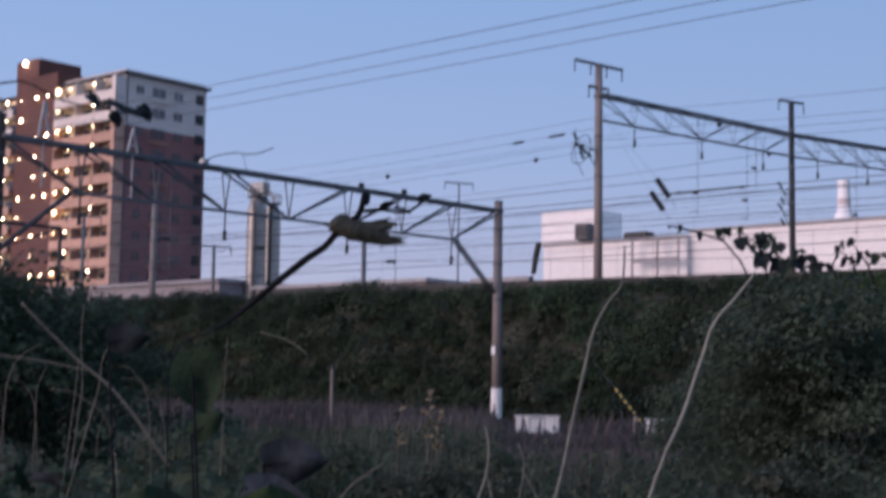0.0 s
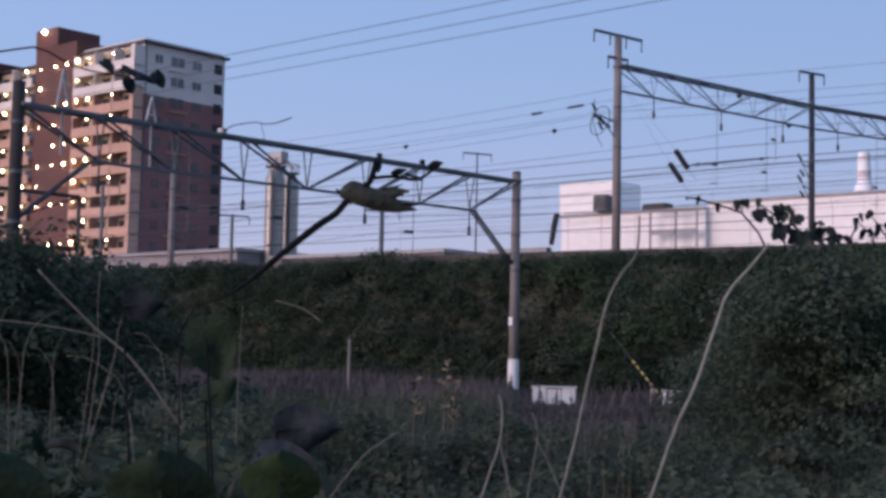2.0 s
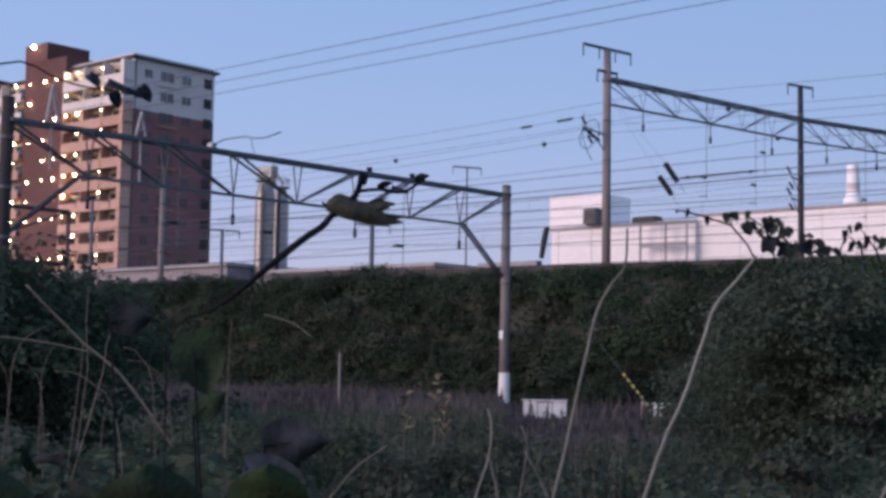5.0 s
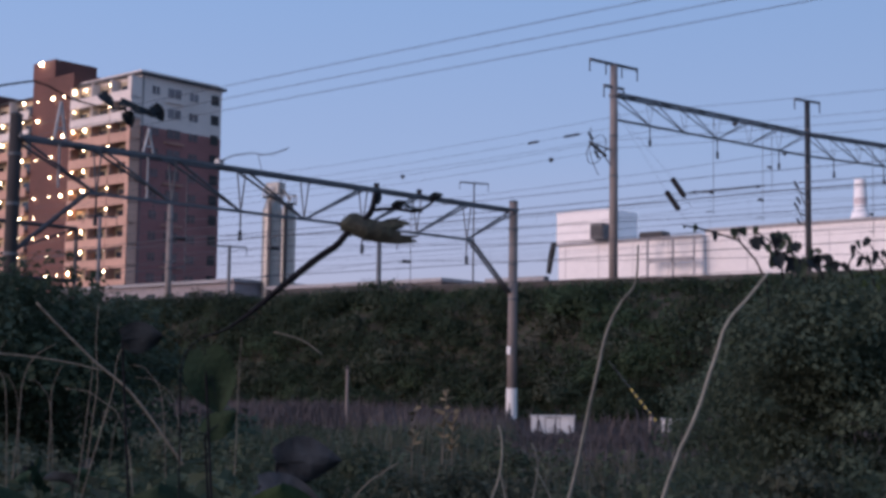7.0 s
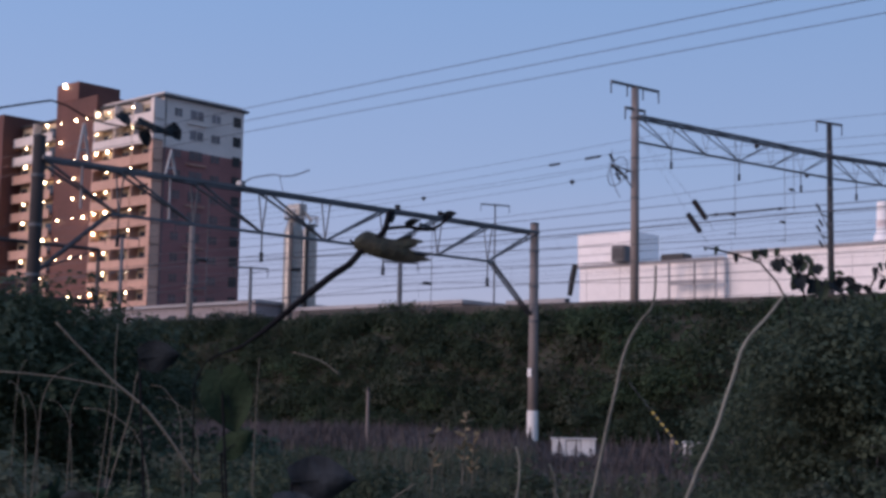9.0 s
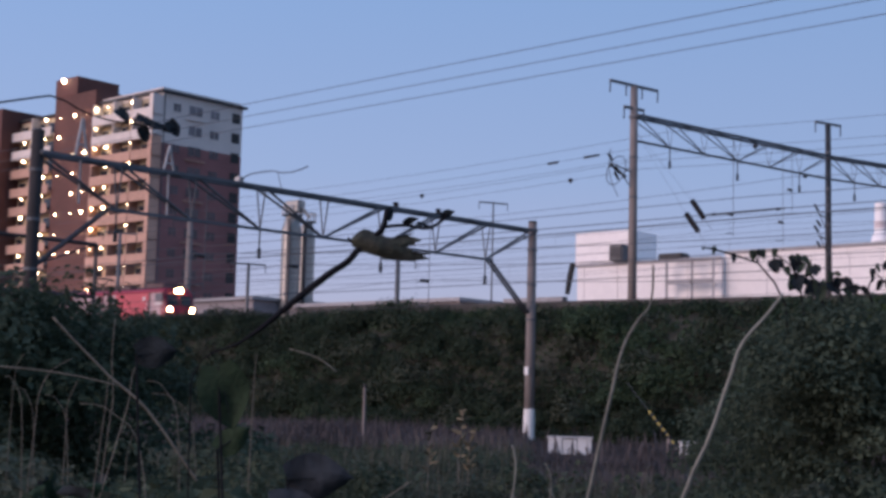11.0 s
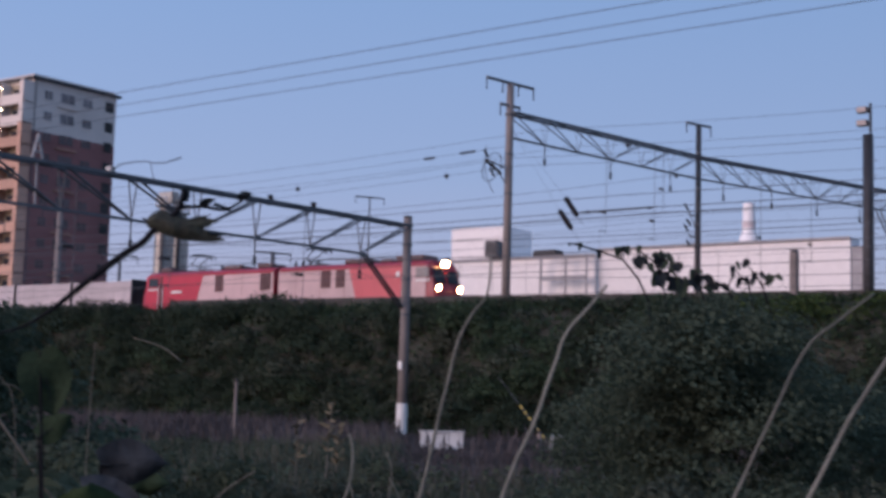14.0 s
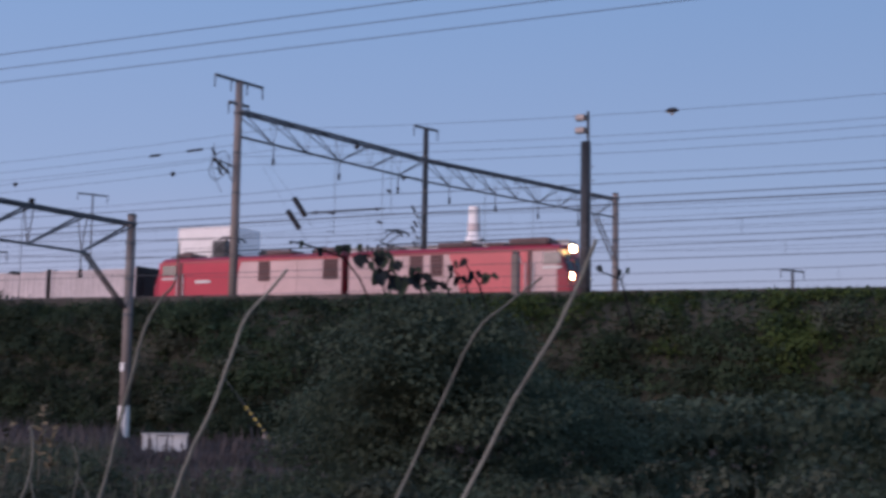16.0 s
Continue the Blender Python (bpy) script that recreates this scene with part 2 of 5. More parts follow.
def build_ground():
    xs = sorted(set([-3000, -1500, -700, -400, -250, -180, -140] + [i * 2.0 - 120 for i in range(0, 91)] + [80, 110, 160, 250, 400, 800, 1600, 3000]))
    ys = sorted(set([-2500, -1000, -400, -150, -60, -30, -15] + [i * 2.0 - 10 for i in range(0, 30)] + [48 + i * 0.5 for i in range(0, 25)] + [62, 66, 70, 75, 80, 90, 100, 115, 130, 150, 180, 250, 400, 700, 1200, 2000, 3500]))
    verts = [(x, y, ground_z(x, y)) for y in ys for x in xs]
    w = len(xs)
    faces = [(j * w + i, j * w + i + 1, (j + 1) * w + i + 1, (j + 1) * w + i) for j in range(len(ys) - 1) for i in range(w - 1)]
    ob = mesh_object("ground", verts, faces, M_SOIL)
    ob.data.shade_smooth()
    tagged(ob, "dark weedy soil rising to a railway embankment", "ground", kind="structure")
    return ob


build_ground()
crest = thing("cable_trough", "dark weathered concrete cable trough along the embankment's edge", "cable trough", (0, 55.9, 0), kind="structure")
for i in range(36):
    x = -62 + i * 2.0
    z = 6.62 - 0.0095 * (x + 27)
    part("trough_block", cube(x, x + 1.97, -0.2, 0.2, z - 0.75, z, bevel=0.02), M_TROUGH, crest)


def build_track(y, x0=-260.0, x1=60.0, z=RAIL_Z):
    t = thing("railway_track", "rusty steel rails on ballast along the embankment", "railway track", (0, y, 0), group="parallel railway tracks", kind="structure")
    bm = bmesh.new()
    box(bm, x0, x1, -1.9, 1.9, z - 0.6, z - 0.19, bevel=0.0)
    part("ballast_bed", bm, M_BALLAST, t)
    for s in (-0.56, 0.56):
        bm = bmesh.new()
        box(bm, x0, x1, s - 0.035, s + 0.035, z - 0.06, z)
        box(bm, x0, x1, s - 0.012, s + 0.012, z - 0.14, z - 0.06)
        box(bm, x0, x1, s - 0.07, s + 0.07, z - 0.17, z - 0.14)
        part("rail", bm, M_RAIL, t)
    first = None
    for i in range(110):
        m = pose(-110 + i * 1.0, 0, z - 0.19)
        if first is None:
            first = part("sleeper", cube(-0.12, 0.12, -1.1, 1.1, -0.02, 0.03), M_CONC, t)
            first.matrix_basis = m
        else:
            again(first, t, m)
    return t


TRACK_Y = 64.06
for y in (TRACK_Y, 68.2, 77.5, 82.0):
    build_track(y)


# ---- overhead line structures ----
def build_pole(name, x, y, z0, z1, r, label, mat=None, white_foot=False, group="railway line poles"):
    t = thing(name, label, "pole", (x, y, z0), group=group)
    h = z1 - z0
    part("shaft", tube(bmesh.new(), ((0, 0, -0.4), (0, 0, h * 0.5), (0, 0, h)), (r * 1.12, r * 1.02, r * 0.92), 14), mat or M_CONC, t, smooth=True)
    part("cap", tube(bmesh.new(), ((0, 0, h), (0, 0, h + 0.06), (0, 0, h + 0.1)), (r * 0.98, r * 0.98, r * 0.5), 14), M_DARKSTEEL, t)
    for k in range(3):
        z = h * (0.55 + 0.16 * k)
        part("band", tube(bmesh.new(), ((0, 0, z), (0, 0, z + 0.1)), r * 1.08, 14), M_STEEL, t)
    if white_foot:
        part("painted_foot", tube(bmesh.new(), ((0, 0, -0.1), (0, 0, 1.45)), (r * 1.24, r * 1.2), 14), M_WHITE, t, "white-painted foot of the pole")
        part("plate", cube(-r * 0.5, r * 0.5, -r * 1.3, -r * 1.1, 2.9, 3.25), M_WHITE, t, "small white plate with no legible marks")
    return t


def build_truss(name, a, b, z_top, depth, panels, label, knee=True, gap=0.45):
    """A V-shaped truss beam: two top chords, one bottom chord, diagonals between."""
    a, b = Vector((*a, z_top)), Vector((*b, z_top))
    t = thing(name, label, "gantry beam", a, group="overhead line gantry beams")
    L = (b - a).length
    d = (b - a).normalized()
    t.matrix_basis = Matrix.Translation(a) @ Matrix.Rotation(math.atan2(d.y, d.x), 4, "Z")
    for s in (-gap, gap):
        part("top_chord", cube(0, L, s - 0.06, s + 0.06, -0.12, 0.0), M_STEEL, t)
    inset = L / panels * 0.9 if knee else 0.0
    part("bottom_chord", cube(inset, L - inset, -0.05, 0.05, -depth - 0.05, -depth + 0.05), M_STEEL, t)
    step = L / panels
    mid = panels / 2
    for i in range(panels):
        x0, x1 = i * step, (i + 1) * step
        lean = i < mid
        for s in (-gap, gap):
            top, low = (x0, x1) if lean else (x1, x0)
            part("diagonal", bar((top, s, -0.08), (min(max(low, inset), L - inset), 0, -depth), 0.045 if knee else 0.03), M_STEEL, t)
            if 0 < i:
                part("upright", bar((x0, s, -0.08), (x0, 0, -depth), 0.028 if knee else 0.014), M_STEEL, t)
        part("tie", bar((x0, -gap, -0.06), (x1, gap, -0.06), 0.025), M_STEEL, t)
        if i % 2:
            part("hanger", bar((x0, 0, -depth), (x0, 0, -depth - 0.75), 0.03), M_DARKSTEEL, t)
            part("insulator", tube(bmesh.new(), [(x0, 0, -depth - 0.7 - 0.06 * k) for k in range(7)], [0.05, 0.09] * 3 + [0.05], 8), M_PORC, t)
    if knee:
        for s, e in ((inset, 0.15), (L - inset, L - 0.15)):
            part("knee_brace", bar((s, 0, -depth), (e, 0, -depth - 2.1), 0.06), M_DARKSTEEL, t)
            part("knee_brace", bar((s, 0.2, -depth), (e, 0.2, -depth - 2.1), 0.05), M_DARKSTEEL, t)
    return t


P1L, P1R = at(-16.25, 45.8), at(3.72, 61.1)
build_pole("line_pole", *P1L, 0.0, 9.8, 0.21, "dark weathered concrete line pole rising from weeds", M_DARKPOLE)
build_pole("line_pole", *P1R, 0.0, 9.5, 0.2, "grey concrete line pole with a white-painted foot", white_foot=True)
build_truss("gantry_beam", P1L, P1R, 9.2, 1.55, 8, "grey steel truss beam between two concrete poles over weeds", gap=0.25)

MAST, MID, RIGHT = at(7.78, 69.1), at(15.46, 81.4), at(23.23, 96.2)
BEAM2 = 16.0
build_pole("line_mast", *MAST, 5.0, 17.4, 0.2, "tall grey concrete mast with crossarms beside the track")
build_pole("line_mast", *MID, 5.0, 17.8, 0.17, "dark grey concrete mast with a short crossarm behind the track", M_DARKSTEEL)
build_pole("line_mast", *RIGHT, 5.0, 16.3, 0.22, "grey concrete mast at the gantry's far end")
build_truss("gantry_beam", MAST, MID, BEAM2, 1.3, 6, "long grey steel truss beam over the tracks", knee=False, gap=0.28)
far_beam = build_truss("gantry_beam", MID, RIGHT, BEAM2, 1.3, 9, "long grey steel truss beam over the far tracks", knee=False, gap=0.28)
end = math.hypot(RIGHT[0] - MID[0], RIGHT[1] - MID[1])
for v in (-0.15, 0.15):
    part("knee_brace", bar((end - 2.4, v, -1.3), (end - 0.15, v, -4.2), 0.06), M_STEEL, far_beam)


def build_crossarm(x, y, z, length, drops, toward, label, sign=True):
    t = thing("crossarm", label, "crossarm", (x, y, z), math.degrees(math.atan2(toward[1] - y, toward[0] - x)), group="mast crossarms")
    part("arm", cube(-length / 2, length / 2, -0.06, 0.06, -0.06, 0.06), M_STEEL, t)
    for k in range(drops):
        u = -length / 2 + length * k / (drops - 1)
        part("insulator", tube(bmesh.new(), [(u, 0, -0.06 - 0.09 * j) for j in range(7)], [0.018, 0.045] * 3 + [0.018], 8), M_PORC, t)
    return t


build_crossarm(*MAST, 17.45, 3.4, 4, MID, "grey steel crossarm with hanging insulators on a mast top")
build_crossarm(*MAST, 16.3, 1.4, 2, MID, "short steel crossarm with two insulators on a mast")
build_crossarm(*MID, 17.85, 2.0, 2, RIGHT, "short steel crossarm with two insulators on a mast")


def sagging(a, b, sag, n=12):
    a, b = Vector(a), Vector(b)
    return [a.lerp(b, i / n) - Vector((0, 0, sag * 4 * (i / n) * (1 - i / n))) for i in range(n + 1)]


def build_wire(points, r, label, name="overhead_wire", group="overhead wires"):
    ob = part(name, tube(bmesh.new(), points, r, 5), M_WIRE)
    return tagged(ob, label, "wire", group)


SPAN = [-300, -250, -200, -150, -95, -38, 14, 60]


def build_catenary(y, z_contact, height, r=0.0075, shift=0.0):
    """Messenger and contact wire over one track, with droppers."""
    t = thing("catenary", "black catenary with messenger, contact wire and droppers", "overhead wire", group="track catenaries")
    pts = []
    for a, b in zip(SPAN, SPAN[1:]):
        pts += sagging((a + shift, y, z_contact + height), (b + shift, y, z_contact + height), height * 0.7, 10)[:-1]
    pts.append((SPAN[-1] + shift, y, z_contact + height))
    part("messenger_wire", tube(bmesh.new(), pts, r * 1.3, 5), M_WIRE, t)
    part("contact_wire", bar((SPAN[0] + shift, y, z_contact), (SPAN[-1] + shift, y, z_contact), r * 1.2, 5), M_WIRE, t)
    for p in pts[::2]:
        if -130 < p[0] < 40:
            part("dropper", bar((p[0], y, z_contact), (p[0], y, p[2]), r * 0.6, 4), M_WIRE, t)
    return t


for y in (TRACK_Y, 68.2, 77.5, 82.0):
    build_catenary(y, RAIL_Z + 5.25, 1.0)
for y in (30.0, 34.2, 41.0):
    build_catenary(y, 5.4, 1.1, shift=-0.6)


def build_hanger(a, b, y, z_top, z_low):
    """A dropper tube from a gantry beam with a steady arm to the wires over one track."""
    x = a[0] + (b[0] - a[0]) * (y - a[1]) / (b[1] - a[1])
    t = thing("line_hanger", "thin grey hanger tube under a gantry beam with a steady arm", "hanger", (x, y, 0), group="line hangers")
    part("tube", bar((0, 0.5, z_top), (0, 0.5, z_low - 0.1), 0.015), M_STEEL, t)
    part("steady_arm", bar((0, 0.5, z_low + 0.1), (0, -0.25, z_low), 0.022), M_STEEL, t)
    part("insulator", tube(bmesh.new(), [(0, 0.5 - 0.06 * k, z_low + 1.06) for k in range(9)], [0.04, 0.08] * 4 + [0.04], 8), M_PORC, t)
    part("arm", bar((0, 0.5, z_low + 1.06), (0, -0.15, z_low + 1.0), 0.025), M_STEEL, t)


for y in (30.0, 34.2, 41.0):
    build_hanger(P1L, P1R, y, 9.1, 5.4)
for y in (TRACK_Y, 68.2):
    build_hanger(MAST, MID, y, 15.9, RAIL_Z + 5.25)
build_hanger(MAST, MID, 69.0, 15.9, 12.62)
for y in (77.5, 82.0):
    build_hanger(MID, RIGHT, y, 15.9, RAIL_Z + 5.25)


def build_bracket(x, y, z, reach, label):
    t = thing("wire_bracket", label, "bracket", (x, y, z), group="wire brackets")
    part("arm", bar((0, 0, 0), (-0.2, -reach, 0.25), 0.04), M_STEEL, t)
    part("stay", bar((0, 0, -0.9), (-0.2, -reach * 0.8, 0.2), 0.03), M_STEEL, t)
    for k, dz in enumerate((0.3, -0.55)):
        part("insulator", tube(bmesh.new(), [(-0.2 - 0.03 * j, -reach * (1 - 0.35 * k), 0.1 + dz + 0.05 * j) for j in range(9)], [0.04, 0.085] * 4 + [0.04], 8), M_PORC, t)
    if reach > 1:
        part("jumper", tube(bmesh.new(), [(-0.3 - 0.35 * math.sin(j * 0.35), -reach * (1 - j * 0.07), 1.0 - 0.28 * j) for j in range(9)], 0.02, 5), M_WIRE, t)


build_bracket(*MAST, 13.1, 1.5, "steel bracket with dark insulators and looped jumper on the mast")
loop = thing("jumper_loop", "thin black jumper wire looped round a mast bracket", "jumper wire", (MAST[0] - 0.15, MAST[1], 13.1))
part("loop_wire", tube(bmesh.new(), [(-0.35 + 0.3 * math.sin(k * 0.35), -0.75 + 0.7 * math.cos(k * 0.35), 0.05 + 0.68 * math.sin(k * 0.35)) for k in range(19)], 0.022, 5), M_WIRE, loop)
part("loop_tail", tube(bmesh.new(), ((-0.35, -0.05, 0.05), (-0.1, 0.1, 0.4), (0.05, 0.0, 0.9)), 0.02, 5), M_WIRE, loop)
part("post_insulator", tube(bmesh.new(), [(-0.15 - 0.04 * k, -0.2 - 0.12 * k, -0.25 + 0.075 * k) for k in range(9)], [0.05, 0.11] * 4 + [0.05], 8), M_PORC, loop)
build_bracket(*MID, 12.4, 0.8, "small steel bracket with insulators on a mast")
build_bracket(*MID, 11.2, 0.8, "small steel bracket with insulators on a mast")
for y, z, sag, r in ((58.0, 15.15, 0.7, 0.010), (60.4, 14.68, 0.7, 0.010), (70.8, 14.68, 0.7, 0.014), (55.5, 13.35, 0.7, 0.010), (56.0, 13.05, 0.7, 0.010), (71.9, 12.75, 0.12, 0.036),
                     (71.9, 11.4, 0.3, 0.010), (86.0, 14.75, 0.15, 0.014), (69.0, 12.66, 0.1, 0.026), (66.0, 12.95, 0.15, 0.02)):
    pts = []
    for a, b in zip(SPAN, SPAN[1:]):
        pts += sagging((a, y, z), (b, y, z), sag, 8)[:-1]
    feeder = build_wire(pts + [(SPAN[-1], y, z)], r, "black feeder wire strung between line masts")
    if y == 69.0:
        part("wire_sleeve", tube(bmesh.new(), ((-42.5, y, z - 0.03), (-42.2, y, z - 0.03), (-37.8, y, z), (-37.3, y, z)), (0.03, 0.06, 0.055, 0.03), 8), M_DARKSTEEL, feeder, "thick dark sleeve clamped on the wire")
        for u in (-41.9, -37.9):
            part("sleeve_clamp", tube(bmesh.new(), ((u - 0.08, y, z - 0.02), (u + 0.08, y, z - 0.02)), 0.085, 8), M_PORC, feeder)
strain = build_wire(sagging((-95.0, 57.0, 14.3), (MAST[0], 57.0, 14.3), 0.65, 16), 0.010, "black feeder wire with long strain insulators, anchored to a mast")
for u, z, half in ((-41.75, 14.18, 0.5), (-44.2, 14.07, 0.36)):
    part("strain_insulator", tube(bmesh.new(), [(u + half * (k / 6 - 1), 57.0, z + 0.045 * half * (k / 6 - 1)) for k in range(13)], [0.03] + [0.075, 0.05] * 5 + [0.07, 0.03], 8), M_PORC, strain, "dark ribbed strain insulator")
marker = thing("wire_marker", "small dark marker clipped on a feeder wire", "wire marker", (-17.44, 58.0, 14.47))
part("clip", tube(bmesh.new(), ((-0.28, 0, 0), (-0.12, 0, 0.02), (0.12, 0, 0.02), (0.28, 0, 0)), (0.05, 0.12, 0.12, 0.04), 8), M_PORC, marker)
part("tag", cube(-0.05, 0.05, -0.02, 0.02, -0.2, 0.0), M_PORC, marker)
for x, y, z in ((-42.3, 56.0, 12.86), (-37.2, 70.8, 14.66), (-34.4, 60.4, 14.45), (-52.0, 55.5, 12.8)):
    clamp = thing("wire_clamp", "small dark clamp on a feeder wire", "wire clamp", (x, y, z), group="wire clamps")
    part("clamp_body", tube(bmesh.new(), ((-0.14, 0, 0), (-0.06, 0, 0), (0.06, 0, 0), (0.14, 0, 0)), (0.04, 0.1, 0.1, 0.04), 8), M_PORC, clamp)
    part("clamp_bolt", bar((0, 0, -0.16), (0, 0, 0.12), 0.03), M_PORC, clamp)
for y in (40.3, 42.1, 43.9):
    pts = sagging((-420, y, 15.6), (-260, y, 15.6), 1.0) + sagging((-260, y, 15.6), (60, y, 15.6), 0.9, 20)[1:]
    build_wire(pts, 0.016, "thin black power line high over the field", group="high power lines")
for x in (-420.0, -260.0, 60.0):
    t = thing("power_pole", "tall concrete pole carrying three thin power lines", "pole", (x, 42.1, 0), group="power line poles")
    part("shaft", tube(bmesh.new(), ((0, 0, -0.5), (0, 0, 8), (0, 0, 15.6)), (0.2, 0.17, 0.13), 12), M_CONC, t, smooth=True)
    part("arm", cube(-0.06, 0.06, -2.0, 2.0, 15.25, 15.37), M_STEEL, t)
    for v in (-1.8, 0.0, 1.8):
        part("insulator", tube(bmesh.new(), [(0, v, 15.3 + 0.05 * k) for k in range(7)], [0.03, 0.06] * 3 + [0.03], 8), M_PORC, t)


# ---- apartment tower beyond the tracks ----
def build_apartments():
    x1, y0 = -166.1, 120.1           # the corner next to the tracks
    t = thing("apartment_building", "fourteen-storey apartment block, brown tile with cream top floors, lit balconies", "apartment building", (x1, y0, 2.5))
    storey, n = 3.05, 14
    top = storey * n + 0.4
    cream_from = top - 7.4
    D = 16.5
    # solid core; the facade side is recessed behind the balconies
    part("wall", cube(-15.5, 0, 1.6, D, 0, cream_from), M_TILE, t, "brown tiled walls")
    part("upper_wall", cube(-15.5, 0, 1.6, D, cream_from, top), M_CREAMWALL, t, "cream tiled top floors")
    part("wing_wall", cube(-38, -26.5, 1.6, D, 0, top - 0.3), M_TILE, t)
    part("stair_tower", cube(-26.5, -15.5, 0.5, D - 1, 0, top + 2.2), M_DARKTILE, t, "brown tiled stair tower")
    part("stair_tower_head", cube(-26.5, -20.5, 0.4, 8, top + 2.2, top + 5.0), M_DARKTILE, t)
    part("end_tower", cube(-47, -38, -2.0, D, 0, top + 1.6), M_DARKTILE, t, "dark brown tiled end tower")
    part("roof", cube(-15.9, 0.5, 1.0, D + 0.6, top, top + 0.35), M_DARKSTEEL, t, "thin dark overhanging roof slab")
    part("parapet", cube(-15.5, -0.2, 1.7, D - 0.2, top + 0.35, top + 0.8), M_CREAMWALL, t)
    part("roof", cube(-38, -26.5, 1.0, D, top - 0.3, top), M_DARKSTEEL, t)
    slab = {}
    for k in range(n):
        z = k * storey
        cream = z + 0.5 > cream_from
        for x0, xe in ((-15.2, -5.2), (-5.0, 0.0), (-37.8, -26.6)):
            key = (x0, cream)
            if key not in slab:
                b = part("balcony", cube(x0, xe, -0.1, 1.6, -0.12, 0.12), M_CREAMWALL if cream else M_ROSETILE, t)
                rail = part("parapet", cube(x0, xe, -0.14, 0.02, -0.3, 1.12), M_CREAMWALL if cream else M_ROSETILE, b)
                back = part("back_wall", cube(x0 + 0.1, xe - 0.1, 1.45, 1.59, 0.15, storey - 0.15), M_RECESS, b)
                win = [part("window", cube(u, u + 1.7, 1.38, 1.44, 0.2, 2.2), M_GLASS, b) for u in np.arange(x0 + 0.6, xe - 1.8, 2.5)]
                slab[key] = b
                b.matrix_basis = pose(0, 0, z)
            else:
                o = again(slab[key], t, pose(0, 0, z))
                for ch in slab[key].children:
                    again(ch, o, Matrix())
        # party walls and lamps along the galleries
        part("corner_pillar", cube(-0.85, 0.0, -0.17, 1.6, z, z + storey), M_CREAMWALL if cream else M_ROSETILE, t)
        for u in (-15.1, -9.9, -5.1, -32.2):
            part("fin", cube(u - 0.09, u + 0.09, -0.05, 1.6, z, z + storey), M_CREAMWALL if cream else M_ROSETILE, t)
        for j, u in enumerate((-14.7, -11.8, -5.7, -28.6, -34.5)):
            if (k * 5 + j * 3) % 13 < 10:
                part("lamp", bmesh_ball(0.09 + 0.045 * ((k * 5 + j) % 3), (u, 0.25, z + 2.4)), M_BULB, t, "warm glowing gallery lamp")
        for j, u in enumerate((-17.6, -20.6, -24.6)):
            if (k * 7 + j * 4) % 9 < 7:
                part("lamp", bmesh_ball(0.08 + 0.05 * ((k + j) % 3), (u, 0.25, z + 2.2)), M_BULB, t, "warm glowing stair lamp")
        # end wall: windows, and the openings of the outer stair
        for v, w, hh, sill in ((4.2, 1.3, 1.2, 0.95), (7.6, 2.4, 1.4, 0.85), (11.2, 1.6, 1.2, 0.95)):
            wn_ = part("window", cube(-0.02, 0.05, v - w / 2, v + w / 2, z + sill, z + sill + hh), M_PALEPANE if cream else M_DIMPANE, t)
            part("window_frame", cube(-0.01, 0.09, v - w / 2 - 0.08, v + w / 2 + 0.08, z + sill - 0.1, z + sill), M_CREAMWALL if cream else M_TILE, wn_)
            part("mullion", cube(0.0, 0.08, v - 0.03, v + 0.03, z + sill, z + sill + hh), M_CREAMWALL if cream else M_TILE, wn_)
        part("stair_opening", cube(-0.02, 0.06, D - 2.0, D - 0.5, z + 1.0, z + 2.5), M_BLACK, t)
        if k % 2:
            part("ledge", cube(0.0, 0.35, 5.8, 9.4, z + 0.1, z + 0.25), M_CREAMWALL if cream else M_ROSETILE, t)
    part("lamp", bmesh_ball(0.34, (-24.0, 0.2, top + 4.6)), M_BULB, t, "bright roof lamp")
    part("drainpipe", bar((0.08, 1.9, 0), (0.08, 1.9, top), 0.08), M_STEEL, t)
    return t


def bmesh_ball(r, c):
    bm = bmesh.new()
    bmesh.ops.create_icosphere(bm, subdivisions=1, radius=r, matrix=Matrix.Translation(c))
    return bm


build_apartments()


